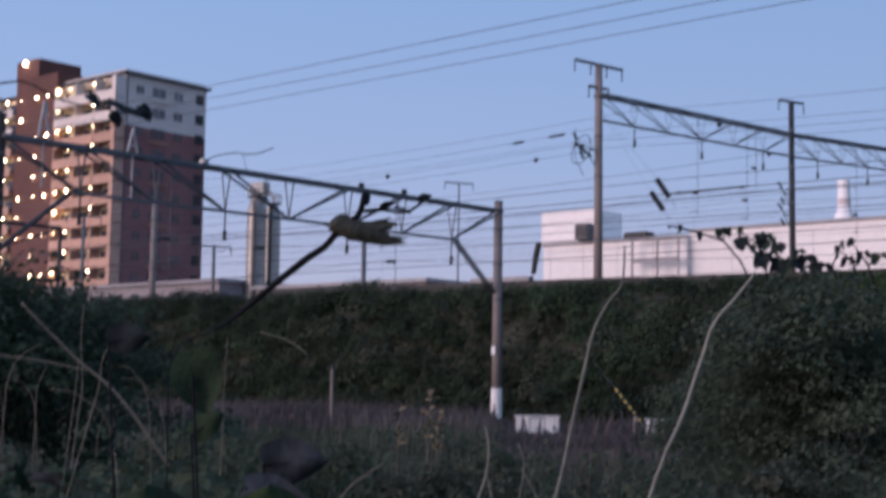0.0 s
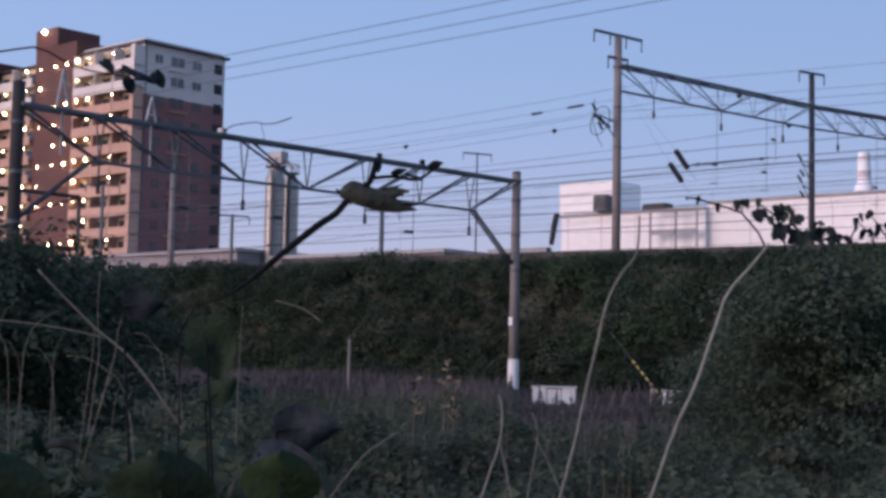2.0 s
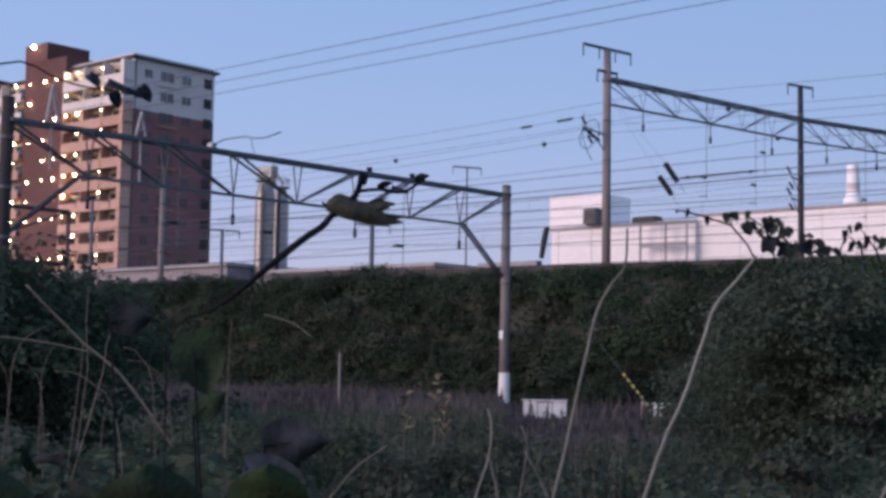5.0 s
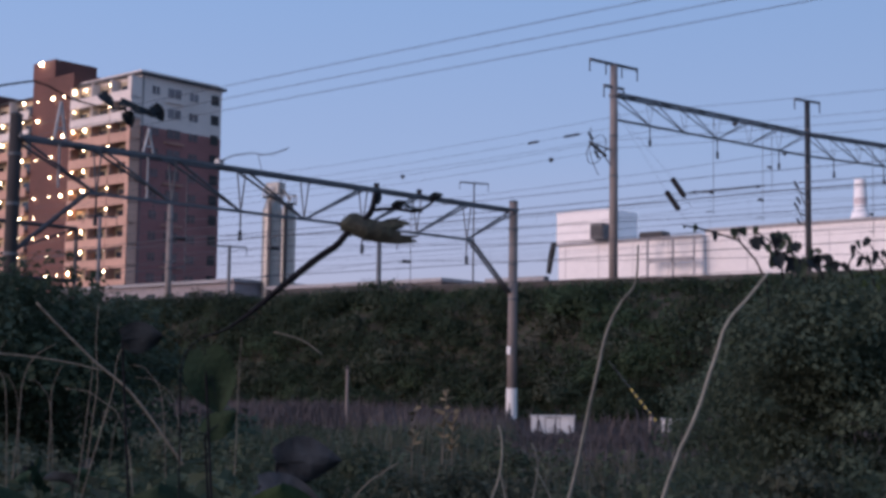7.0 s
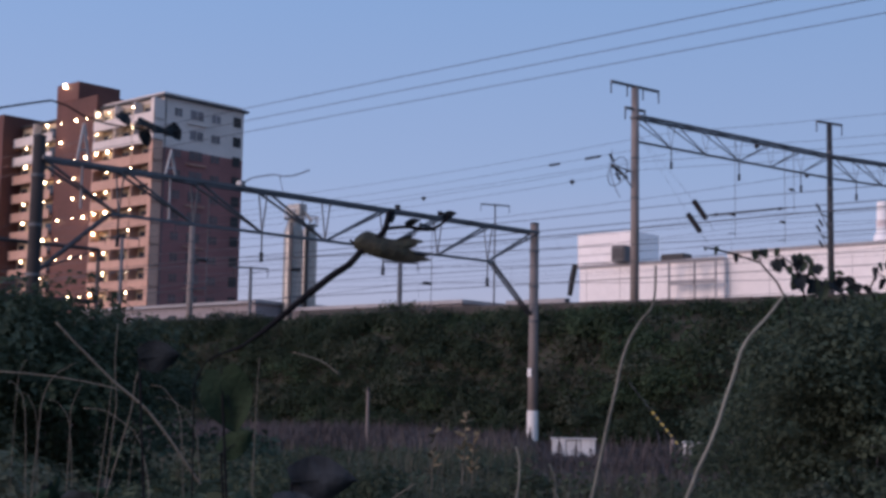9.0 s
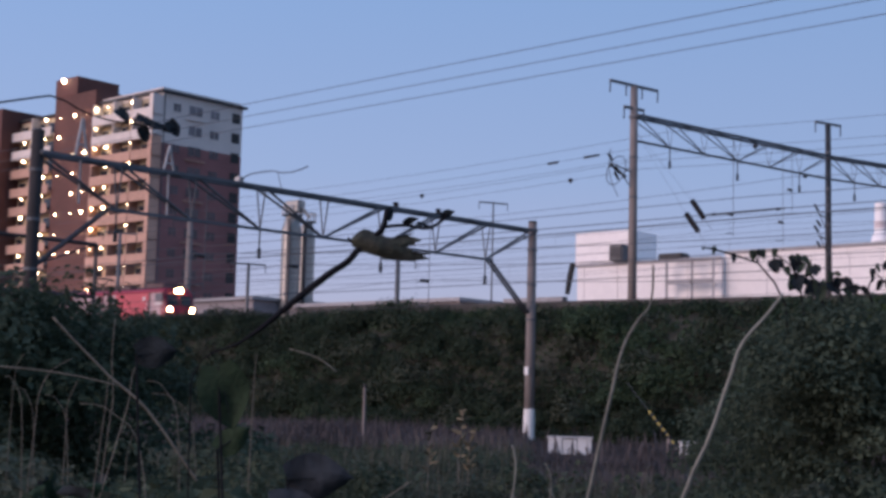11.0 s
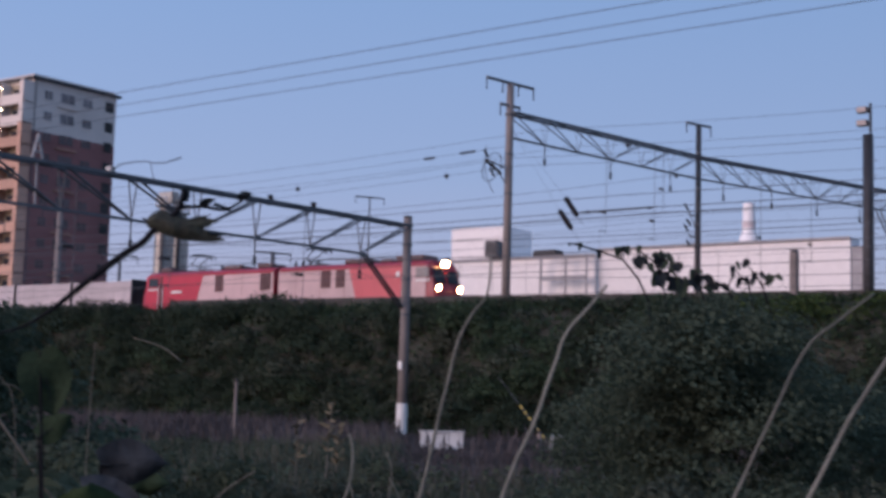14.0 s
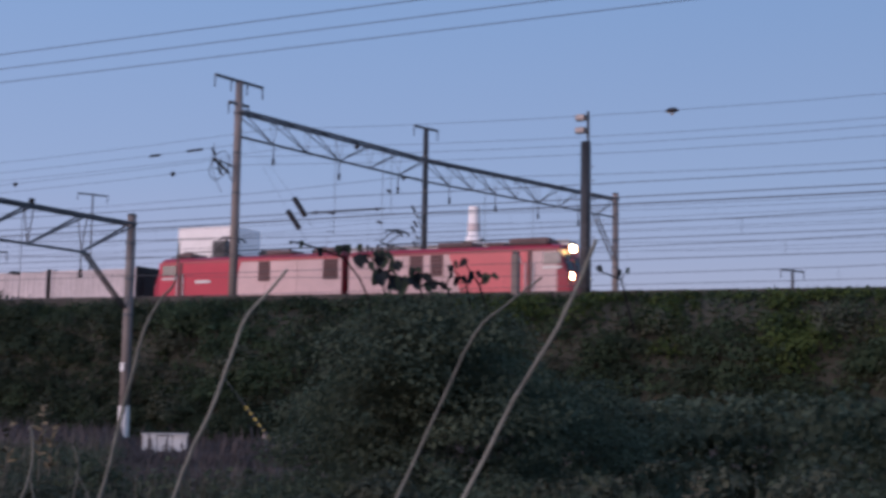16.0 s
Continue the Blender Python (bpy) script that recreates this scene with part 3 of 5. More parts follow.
# ---- white factory and the rest of the far side ----
def build_factory():
    t = thing("factory", "long white factory hall with flat roof beside the tracks", "factory", (0, 130, 4.9))
    part("wall", cube(-97.0, -78, 0, 30, 0, 12.9), M_FACT, t)
    part("wall", cube(-78, -50, 0.6, 3.0, 0, 13.5), M_FACT, t)
    part("rear_hall", cube(-78, -61.5, 3.0, 30, 0, 13.4), M_FACT, t)
    part("roof_block", cube(-97.6, -90.2, 0.4, 6, 12.9, 16.6), M_FACT, t, "white plant room on the roof")
    part("annex", cube(-50, -48.6, 0.8, 3.0, 0, 12.6), M_FACTGREY, t, "grey annex wall")
    for u in np.arange(-96, -50, 4.6):
        y = 0 if u < -78 else 0.6
        part("seam", cube(u - 0.02, u + 0.02, y - 0.03, y, 0, 12.55), M_FACTGREY, t)
    part("fascia", cube(-97.2, -78, -0.15, 0.0, 12.6, 12.95), M_FACTGREY, t)
    part("fascia", cube(-78, -50, 0.45, 0.6, 13.25, 13.55), M_FACTGREY, t)
    vent = part("roof_vent", cube(-91.8, -90.0, -1.2, 0.35, 13.0, 14.8, bevel=0.1), M_STEEL, t, "grey roof vent box")
    part("louvre", cube(-91.6, -90.2, -1.26, -1.2, 13.3, 14.5), M_DARKSTEEL, vent)
    part("roof_vent", cube(-86.5, -83.4, 0.6, 2.4, 12.95, 13.7, bevel=0.15), M_BLACK, t)
    for u in (-84.0, -80.8, -78.2):
        part("pipe_frame_post", cube(u - 0.1, u + 0.1, -1.5, -1.3, 0, 12.6), M_FACTGREY, t)
    part("pipe_frame_beam", cube(-84.0, -78.2, -1.5, -1.3, 10.0, 10.5), M_FACTGREY, t)
    part("pipe_frame_beam", cube(-84.0, -78.2, -1.5, -1.3, 12.5, 12.7), M_FACTGREY, t)
    chim = part("chimney", tube(bmesh.new(), ((-63.0, 6, 13.4), (-63.0, 6, 14.6), (-63.0, 6, 15.2), (-63.0, 6, 18.2)), (1.1, 0.95, 0.68, 0.6), 16), M_FACT, t, "white chimney stack")
    part("chimney_band", tube(bmesh.new(), ((-63.0, 6, 15.6), (-63.0, 6, 16.3)), 0.69, 16), material("faded_red_band", (0.74, 0.62, 0.6), 0.7), chim)
    return t


build_factory()


def build_silo(x, y, r, h, z=4.0):
    t = thing("silo", "tall grey metal silo with a ladder and top platform", "silo", (x, y, z), group="pair of silos")
    part("shell", tube(bmesh.new(), ((0, 0, 0), (0, 0, h - 1.5), (0, 0, h)), (r, r, r * 0.6), 24), M_SILO, t)
    for k in range(1, 8):
        part("hoop", tube(bmesh.new(), ((0, 0, h * k / 8), (0, 0, h * k / 8 + 0.15)), r * 1.03, 24), M_SILO, t)
    part("ladder", cube(r * 0.5, r * 0.5 + 0.5, -r * 1.05, -r * 0.98, 0, h - 0.5), M_DARKSTEEL, t)
    part("platform", tube(bmesh.new(), ((0, 0, h), (0, 0, h + 0.12)), r * 1.05, 20), M_DARKSTEEL, t)
    for k in range(8):
        a = k * math.pi / 4
        part("rail_post", bar((r * math.cos(a), r * math.sin(a), h), (r * math.cos(a), r * math.sin(a), h + 1.1), 0.08), M_WHITE, t)
    part("handrail", tube(bmesh.new(), [(r * math.cos(k * math.pi / 8), r * math.sin(k * math.pi / 8), h + 1.1) for k in range(17)], 0.09, 5), M_WHITE, t)
    return t


silo = build_silo(*at(-6.1, 170), 1.17, 19.6)
part("head_house", cube(-0.7, 1.6, -0.6, 0.6, 20.0, 21.4, bevel=0.06), M_SILO, silo, "pale steel head house on the silo")
part("conveyor_pipe", bar((1.4, 0, 20.9), (2.6, 0.6, 19.2), 0.16, 8), M_SILO, silo)
build_silo(*at(-5.47, 172.5), 1.0, 19.2)


def build_warehouse(x0, x1, y, z, h, label):
    t = thing("warehouse", label, "warehouse", (0, y, z), group="low warehouses beyond the tracks")
    part("wall", cube(x0, x1, 0, 18, 0, h), M_FARWALL, t)
    part("roof", cube(x0 - 0.4, x1 + 0.4, -0.5, 18.5, h, h + 0.4), M_FACTGREY, t)
    for u in np.arange(x0 + 3, x1 - 3, 7.5):
        part("shutter", cube(u, u + 3.6, -0.06, 0.0, 0, 3.4), M_FACTGREY, t)
    for u in np.arange(x0 + 1.5, x1 - 2, 3.75):
        part("window", cube(u, u + 1.6, -0.05, 0.0, h - 2.0, h - 1.0), M_GLASS, t)
    return t


build_warehouse(-165, -128, 108, 4.9, 8.3, "long pale low warehouse with grey roof")
build_warehouse(-126, -99, 112, 4.9, 7.5, "pale low warehouse with shuttered doors")
build_warehouse(-240, -170, 98, 4.9, 6.7, "pale low shed along the tracks")
build_warehouse(-46, 30, 190, 4.0, 3.6, "distant low pale shed")

for az, r, q, rad, lab in ((-7.78, 105, 0.094, 0.13, "thin dark line pole"), (-10.17, 108, 0.1227, 0.24, "pale concrete line pole"), (-1.74, 98, 0.1007, 0.17, "thin grey line pole"),
                           (2.1, 118, 0.1432, 0.07, "grey line pole with a top crossarm"), (-12.9, 112, 0.112, 0.14, "thin dark line pole"), (30.2, 105, 0.098, 0.12, "thin grey line pole")):
    x, y = at(az, r)
    build_pole("line_pole", x, y, 4.9, EYE_Z + q * r, rad, lab + " among the far tracks", M_STEEL if rad < 0.2 else None, group="far line poles")
    build_crossarm(x, y, EYE_Z + q * r, 2.6, 3, (x + 1, y + 2), "small crossarm on a far pole")


# ---- flood light mast on the embankment edge ----
def build_flood_mast():
    x, y = at(22.07, 59.3)
    t = thing("floodlight_mast", "thick dark steel mast with two floodlights on top", "light mast", (x, y, 5.2))
    part("shaft", tube(bmesh.new(), ((0, 0, -0.3), (0, 0, 3), (0, 0, 7.7)), (0.235, 0.225, 0.21), 16), M_DARKSTEEL, t, smooth=True)
    part("top_tube", bar((0.1, 0, 6.0), (0.1, 0, 9.0), 0.06, 8), M_DARKSTEEL, t)
    for z in (8.75, 8.2):
        f = part("floodlight", cube(-0.45, 0.0, -0.14, 0.14, z - 0.13, z + 0.13, bevel=0.03), M_STEEL, t)
        part("lens", cube(-0.42, -0.05, -0.16, -0.141, z - 0.1, z + 0.1), M_PALEPANE, f)
    for k in range(10):
        part("rung", bar((0.15, -0.1, 1.2 + k * 0.6), (0.42, -0.1, 1.2 + k * 0.6), 0.02), M_STEEL, t)
    return t


build_flood_mast()


def build_marker():
    x, y = at(19.25, 60.5)
    t = thing("concrete_marker_post", "stubby grey concrete post on a wider foot", "post", (x, y, 5.9))
    part("shaft", cube(-0.16, 0.16, -0.16, 0.16, 0.3, 2.3, bevel=0.04), M_CONC, t)
    part("foot", cube(-0.28, 0.28, -0.28, 0.28, -0.4, 0.3, bevel=0.04), M_CONC, t)
    part("cap", cube(-0.13, 0.13, -0.13, 0.13, 2.3, 2.42), M_DARKSTEEL, t)


build_marker()


# ---- inclined insulators on the stay wires beside the mast ----
def build_stay(az, q, r, tilt_len, label):
    x, y = at(az, r)
    z = EYE_Z + q * r
    t = thing("stay_insulator", label, "insulator", (x, y, z), TURN - az, group="pair of stay insulators")
    d = Vector((0.55, 0, -0.83))
    pts, rad = [], []
    for k in range(25):
        pts.append(d * (tilt_len * (k / 24 - 0.5)))
        rad.append(0.07 if k in (0, 24) else (0.15 if k % 2 else 0.11))
    part("ribbed_body", tube(bmesh.new(), pts, rad, 10), M_PORC, t)
    hook = Vector((MAST[0] - x, MAST[1] - y, 15.3 - z))
    hook.rotate(Euler((0, 0, radians(az - TURN))))
    part("stay_wire", bar(pts[0], hook, 0.006, 4), M_WIRE, t)
    part("stay_wire", bar(pts[-1], pts[-1] + d * 0.6, 0.010, 4), M_WIRE, t)
    return t


build_stay(10.15, 0.1309, 66, 1.08, "dark ribbed insulator on a slanting stay wire")
build_stay(10.38, 0.1402, 66, 1.08, "dark ribbed insulator on a slanting stay wire")


# ---- electric locomotive in two sections, with container wagons ----
def hull(x0, x1, nose, half=1.38, floor=1.0, eave=3.74, roof=4.05):
    """Side profile extruded across, narrowed at the roof; nose: +1 rakes the x1 end, -1 the x0 end, 0 none."""
    bm = bmesh.new()
    rings = []
    cuts = [(x0, 0.0), (x0 + 0.5, 0.0), (x1 - 0.5, 0.0), (x1, 0.0)]
    for i, (x, _) in enumerate(cuts):
        end = (nose == 1 and i == 3) or (nose == -1 and i == 0)
        s = 1 if nose == 1 else -1
        ring = []
        for y, z in ((-half, floor), (-half, 2.3), (-half, eave), (-half * 0.86, roof - 0.12), (-half * 0.55, roof), (half * 0.55, roof), (half * 0.86, roof - 0.12), (half, eave), (half, 2.3), (half, floor)):
            xx = x
            if end:
                if z > 2.3:
                    xx -= s * 0.5 * (z - 2.3) / (roof - 2.3)
                y = y * 0.92
            ring.append(bm.verts.new((xx, y, z)))
        rings.append(ring)
    for r, s in zip(rings, rings[1:]):
        for k in range(len(r)):
            bm.faces.new((r[k], s[k], s[(k + 1) % len(r)], r[(k + 1) % len(r)]))
    bm.faces.new(rings[0])
    bm.faces.new(rings[-1][::-1])
    bmesh.ops.recalc_face_normals(bm, faces=bm.faces)
    return bm


def slab(corners, y0, y1):
    """A plate cut to the outline corners (x, z) and standing from y0 to y1."""
    bm = bmesh.new()
    a, b = [bm.verts.new((x, y0, z)) for x, z in corners], [bm.verts.new((x, y1, z)) for x, z in corners]
    n = len(corners)
    bm.faces.new(a)
    bm.faces.new(b[::-1])
    for k in range(n):
        bm.faces.new((a[k], b[k], b[(k + 1) % n], a[(k + 1) % n]))
    bmesh.ops.recalc_face_normals(bm, faces=bm.faces)
    return bm


def build_loco():
    """Runs towards +x; x = 0 at the front, -25 at the rear, z = 0 on the rails, near side at -y."""
    t = thing("electric_locomotive", "red and cream two-section electric locomotive with lit headlamps", "locomotive", (0, TRACK_Y, RAIL_Z))
    Y = -1.38
    for x0, x1, nose in ((-12.3, -0.3, 1), (-24.7, -12.7, -1)):
        body = part("body", hull(x0, x1, nose), M_RED, t, "crimson body shell and roof")
        s = 1 if nose == 1 else -1
        cab0, cab1 = (x1 - 2.3, x1) if nose == 1 else (x0, x0 + 2.3)
        # red panels along the sides
        span = (-6.6, -2.34) if nose == 1 else (-24.3, -18.9)
        for side in (-1, 1):
            part("side_sheet", cube(x0 + 0.02 if nose == 1 else -19.85, x1 - 0.55 if nose == 1 else x1 - 0.02, side * 1.382 - 0.01, side * 1.382 + 0.01, 1.02, 3.74), M_CREAM, body, "cream body side")
            part("side_panel", slab(((span[0] + (0.9 if nose == 1 else 0), 1.02), (span[1] - (0 if nose == 1 else 0.9), 1.02), (span[1], 3.73), (span[0], 3.73)), side * 1.4 - 0.008, side * 1.4 + 0.008), M_ROSE if nose == 1 else M_CRIMSON, body, "rose side panel" if nose == 1 else "crimson side panel")
            part("eave_band", cube(x0 + 0.15, x1 - 0.6 if nose == 1 else x1 - 0.05, side * 1.405 - 0.012, side * 1.405 + 0.012, 3.66, 3.8) if nose == 1 else cube(x0 + 0.6, x1 - 0.05, side * 1.405 - 0.012, side * 1.405 + 0.012, 3.66, 3.8), M_RED, body, "dark crimson band under the roof edge")
            part("sill", cube(x0 + 0.1, x1 - 0.1, side * 1.4 - 0.02, side * 1.4 + 0.02, 0.85, 1.1), M_ROOFGREY, body)
            # cab side window and door
            w0 = -1.56 if nose == 1 else -24.05
            # front cab window is paler, its reflection painted into the pane
            win = part("cab_window", cube(w0, w0 + 0.93, side * 1.425 - 0.012, side * 1.425 + 0.012, 3.02, 3.6), M_PALEPANE if nose == 1 else M_GLASS, body)
            part("window_frame", cube(w0 - 0.02, w0 + 0.97, side * 1.422 - 0.008, side * 1.422 + 0.008, 2.8, 2.92), M_WHITE, win, "pale strip under the window")
            d0 = -2.34 if nose == 1 else -22.95
            door = part("cab_door", cube(d0, d0 + 0.22, side * 1.42 - 0.01, side * 1.42 + 0.01, 1.15, 3.7), M_LOUVRE, body, "narrow dark cab door recess")
            part("handrail", bar((d0 - 0.1, side * 1.47, 1.5), (d0 - 0.1, side * 1.47, 3.1), 0.03), M_WHITE, door)
            part("handrail", bar((d0 + 0.32, side * 1.47, 1.5), (d0 + 0.32, side * 1.47, 3.1), 0.03), M_WHITE, door)
            part("white_strip", cube(d0 - 0.65 if nose == 1 else d0 + 1.1, d0 - 0.4 if nose == 1 else d0 + 2.1, side * 1.43 - 0.006, side * 1.43 + 0.006, 3.1 if nose == 1 else 2.58, 3.4 if nose == 1 else 2.74), M_WHITE, body, "plain white strip")
            # louvred windows in the machine room
            for u, w in (((-8.76, 0.75), (-7.6, 0.7)) if nose == 1 else ((-17.8, 0.72), (-13.82, 0.9))):
                lv = part("louvre", cube(u, u + w, side * 1.41 - 0.012, side * 1.41 + 0.012, 2.6, 3.64), M_LOUVRE, body, "dark louvred grille")
                for j in range(5):
                    part("slat", cube(u + 0.04, u + w - 0.04, side * 1.43 - 0.012, side * 1.43 + 0.012, 2.7 + j * 0.18, 2.74 + j * 0.18), M_ROOFGREY, lv)
            for u in np.arange(x0 + 1.5, x1 - 1, 1.95):
                part("seam", cube(u - 0.012, u + 0.012, side * 1.39 - 0.012, side * 1.39 + 0.012, 1.15, 3.7), M_SEAM, body)
        # front glazing, raked with the nose
        nx = x1 if nose == 1 else x0
        for v0, v1 in ((-1.12, -0.08), (0.08, 1.12)):
            bm = bmesh.new()
            f = [bm.verts.new((nx - s * 0.1 + s * 0.03, y, 2.75)) for y in (v0, v1)] + [bm.verts.new((nx - s * 0.36 + s * 0.03, y, 3.55)) for y in (v1, v0)]
            face = bm.faces.new(f)
            bmesh.ops.solidify(bm, geom=[face], thickness=0.02)
            part("windscreen", bm, M_GLASS, body)
        part("buffer_beam", cube(nx - 0.25, nx + 0.25, -1.3, 1.3, 0.45, 1.05, bevel=0.05), M_BLACK, t)
        part("coupler", cube(nx - 0.1 if s > 0 else nx - 0.5, nx + 0.5 if s > 0 else nx + 0.1, -0.16, 0.16, 0.72, 1.0, bevel=0.04), M_BLACK, t)
        part("nose_band", cube(nx - 0.06, nx + 0.06, -1.22, 1.22, 1.5, 1.9), M_WHITE if nose == -1 else M_CRIMSON, body, "painted band across the nose")
        glow = nose == 1
        for y in (-1.0, 1.0):
            part("headlamp", tube(bmesh.new(), ((nx - s * 0.05, y, 2.45), (nx + s * 0.08, y, 2.45)), (0.22, 0.21), 16), M_LOUVRE, body)
            part("lamp_lens", tube(bmesh.new(), ((nx + s * 0.08, y, 2.45), (nx + s * 0.13, y, 2.45)), (0.16, 0.12), 16), M_LAMP if glow else M_WHITE, body, "glowing headlamp" if glow else "unlit pale lamp")
        for y in (-0.13, 0.13):
            part("headlamp", tube(bmesh.new(), ((nx - s * 0.5, y, 3.88), (nx - s * 0.28, y, 3.88)), (0.2, 0.2), 16), M_LOUVRE, body)
            part("lamp_lens", tube(bmesh.new(), ((nx - s * 0.28, y, 3.88), (nx - s * 0.22, y, 3.88)), (0.165, 0.13), 16), M_LAMP if glow else M_WHITE, body, "glowing headlamp" if glow else "unlit pale lamp")
        # bogies
        for bx in (x0 + 2.6, x1 - 2.6):
            bg = part("bogie", cube(bx - 1.7, bx + 1.7, -1.1, 1.1, 0.35, 0.85, bevel=0.06), M_BLACK, t)
            for wx in (bx - 1.25, bx + 1.25):
                for wy in (-0.6, 0.6):
                    part("wheel", tube(bmesh.new(), ((wx, wy - 0.06, 0.56), (wx, wy + 0.06, 0.56)), 0.56, 18), M_DARKSTEEL, bg)
        part("underframe", cube(x0 + 4.6, x1 - 4.6, -1.2, 1.2, 0.4, 1.0, bevel=0.05), M_BLACK, t)
        # roof gear
        mid = (x0 + x1) / 2
        for u, w, h in (((-6.6, 2.0, 0.28), (-2.6, 2.1, 0.38), (-4.4, 1.0, 0.2)) if nose == 1 else ((-17.0, 1.6, 0.26), (-23.2, 1.1, 0.3), (-14.2, 1.3, 0.3))):
            part("roof_box", cube(u - w / 2, u + w / 2, -0.75, 0.75, 4.04, 4.04 + h, bevel=0.08), M_ROOFGREY, body, "grey equipment box on the roof")
        for j in range(6):
            u = (-19.0 + j * 0.85) if nose == -1 else (-12.0 + j * 0.3)
            part("roof_insulator", tube(bmesh.new(), [(u, 0.5 * (-1) ** j, 4.0 + 0.07 * q) for q in range(7)], [0.06, 0.1] * 3 + [0.05], 8), M_PORC, body)
        part("busbar", bar((x0 + 1.2, -0.3, 4.42), (x1 - 1.6, -0.3, 4.42), 0.035, 6), M_BLACK, body)
        # pantograph
        pc = -20.5 if nose == -1 else -10.3
        pan = part("pantograph", cube(pc - 0.9, pc + 0.9, -0.6, 0.6, 4.02, 4.12), M_BLACK, body, "black folding pantograph")
        for y in (-0.5, 0.5):
            part("lower_arm", bar((pc + 0.7, y, 4.12), (pc - 0.75, y * 0.7, 4.55), 0.035, 6), M_BLACK, pan)
            part("upper_arm", bar((pc - 0.75, y * 0.7, 4.55), (pc + 0.1, y, 5.1), 0.03, 6), M_BLACK, pan)
        for dx in (-0.15, 0.25):
            part("contact_shoe", tube(bmesh.new(), ((pc + dx, -0.95, 4.98), (pc + dx, -0.65, 5.14), (pc + dx, 0.65, 5.14), (pc + dx, 0.95, 4.98)), 0.05, 6), M_BLACK, pan)
    part("gangway", cube(-12.75, -12.25, -0.8, 0.8, 1.0, 3.5), M_BLACK, t, "black bellows between the sections")
    return t


def build_wagon():
    t = thing("container_wagon", "dark flat container wagon coupled behind the locomotive", "wagon", group="container wagons")
    part("frame", cube(-10.0, 10.0, -1.2, 1.2, 0.75, 1.0, bevel=0.03), M_BLACK, t)
    part("centre_sill", cube(-10.2, 10.2, -0.3, 0.3, 0.55, 0.8), M_BLACK, t)
    for bx in (-7.1, 7.1):
        bg = part("bogie", cube(bx - 1.4, bx + 1.4, -1.05, 1.05, 0.3, 0.7, bevel=0.05), M_BLACK, t)
        for wx in (bx - 0.95, bx + 0.95):
            for wy in (-0.6, 0.6):
                part("wheel", tube(bmesh.new(), ((wx, wy - 0.06, 0.43), (wx, wy + 0.06, 0.43)), 0.43, 16), M_DARKSTEEL, bg)
    return t


def build_container():
    t = thing("freight_container", "pale grey-pink steel freight container on a wagon", "container", group="freight containers")
    part("shell", cube(-3.03, 3.03, -1.2, 1.2, 0, 2.55, bevel=0.04), M_BOX, t)
    for u in np.arange(-2.8, 2.9, 0.4):
        part("rib", cube(u - 0.06, u + 0.06, -1.22, -1.2, 0.2, 2.4), M_BOX, t)
    for u in (-2.97, 2.97):
        for v in (-1.17, 1.17):
            part("corner_post", cube(u - 0.07, u + 0.07, v - 0.07, v + 0.07, 0, 2.6), M_BOX, t)
    # black sheet over the container's end stands in for its shaded face
    door = part("end_door", cube(3.04, 3.09, -1.18, 1.18, 0.02, 2.68), M_BLACK, t, "end doors, their shade put into black")
    for v in (-0.6, 0.6):
        part("door_bar", bar((3.12, v, 0.2), (3.12, v, 2.4), 0.03), M_DARKSTEEL, door)
    return t


loco = build_loco()
FRONT14, SPEED = -47.75, 12.02
train = [(loco, 0.0, 0.0)]
for w in range(4):
    centre = -25.6 - 9.9 - w * 20.6
    wagon = build_wagon() if w == 0 else copy_thing(first_wagon, Matrix())
    first_wagon = wagon if w == 0 else first_wagon
    train.append((wagon, centre, 0.0))
    for k in range(3):
        box_ = build_container() if w == 0 and k == 0 else copy_thing(first_box, Matrix())
        first_box = box_ if w == 0 and k == 0 else first_box
        train.append((box_, centre - 6.4 + k * 6.4, 1.0))


def motions():
    for ob, dx, dz in train:
        rows = []
        for i in range(65):
            t = i * 0.25
            rows.append((t, pose(FRONT14 + SPEED * (t - 14.0) + dx, TRACK_Y, RAIL_Z + dz)))
        walk(ob, rows)


UP = UP_Z = Vector((0, 0, 1))
RIGHTWARD = Vector((math.cos(radians(TURN)), math.sin(radians(TURN)), 0))
FORWARD = Vector((-math.sin(radians(TURN)), math.cos(radians(TURN)), 0))


# ---- small things at the foot of the embankment ----
def build_white_box(az0, az1, r, h, label):
    x, y = at((az0 + az1) / 2, r)
    w = radians(az1 - az0) * r
    t = thing("cable_box", label, "cable box", (x, y, ground_z(x, y)), TURN - (az0 + az1) / 2, group="white boxes in the weeds")
    n = max(2, round(w / 0.55))
    for k in range(n):
        u = -w / 2 + w * k / n
        part("panel", cube(u + 0.01, u + w / n - 0.01, -0.2, 0.2, -0.05, h - 0.04 * (k % 2), bevel=0.02), M_WHITE, t)
    part("lid", cube(-w / 2 - 0.04, w / 2 + 0.04, -0.25, 0.25, h, h + 0.05, bevel=0.015), M_WHITE, t)
    return t


build_white_box(4.5, 6.25, 48.3, 0.74, "low white concrete cable box among dry grass")
build_white_box(9.7, 10.55, 48.3, 0.55, "small white concrete box beside a striped stay guard")


def build_stay_guard():
    a, b = Vector((*at(8.5, 52), 1.5)), Vector((*at(9.6, 50), 0.3))
    t = thing("stay_guard", "yellow and black striped guard on a slanting stay", "stay guard", b)
    for k in range(12):
        p, q = (a - b) * (k / 12), (a - b) * ((k + 1) / 12)
        part("stripe", bar(p, q, 0.042, 8), M_YELLOW if k % 2 else M_BLACK, t)
    part("stay_wire", bar(a - b, (a - b) * 1.9, 0.012, 4), M_WIRE, t)
    part("anchor", bar((0, 0, 0), (0.05, -0.05, -0.45), 0.06, 8), M_CONC, t)


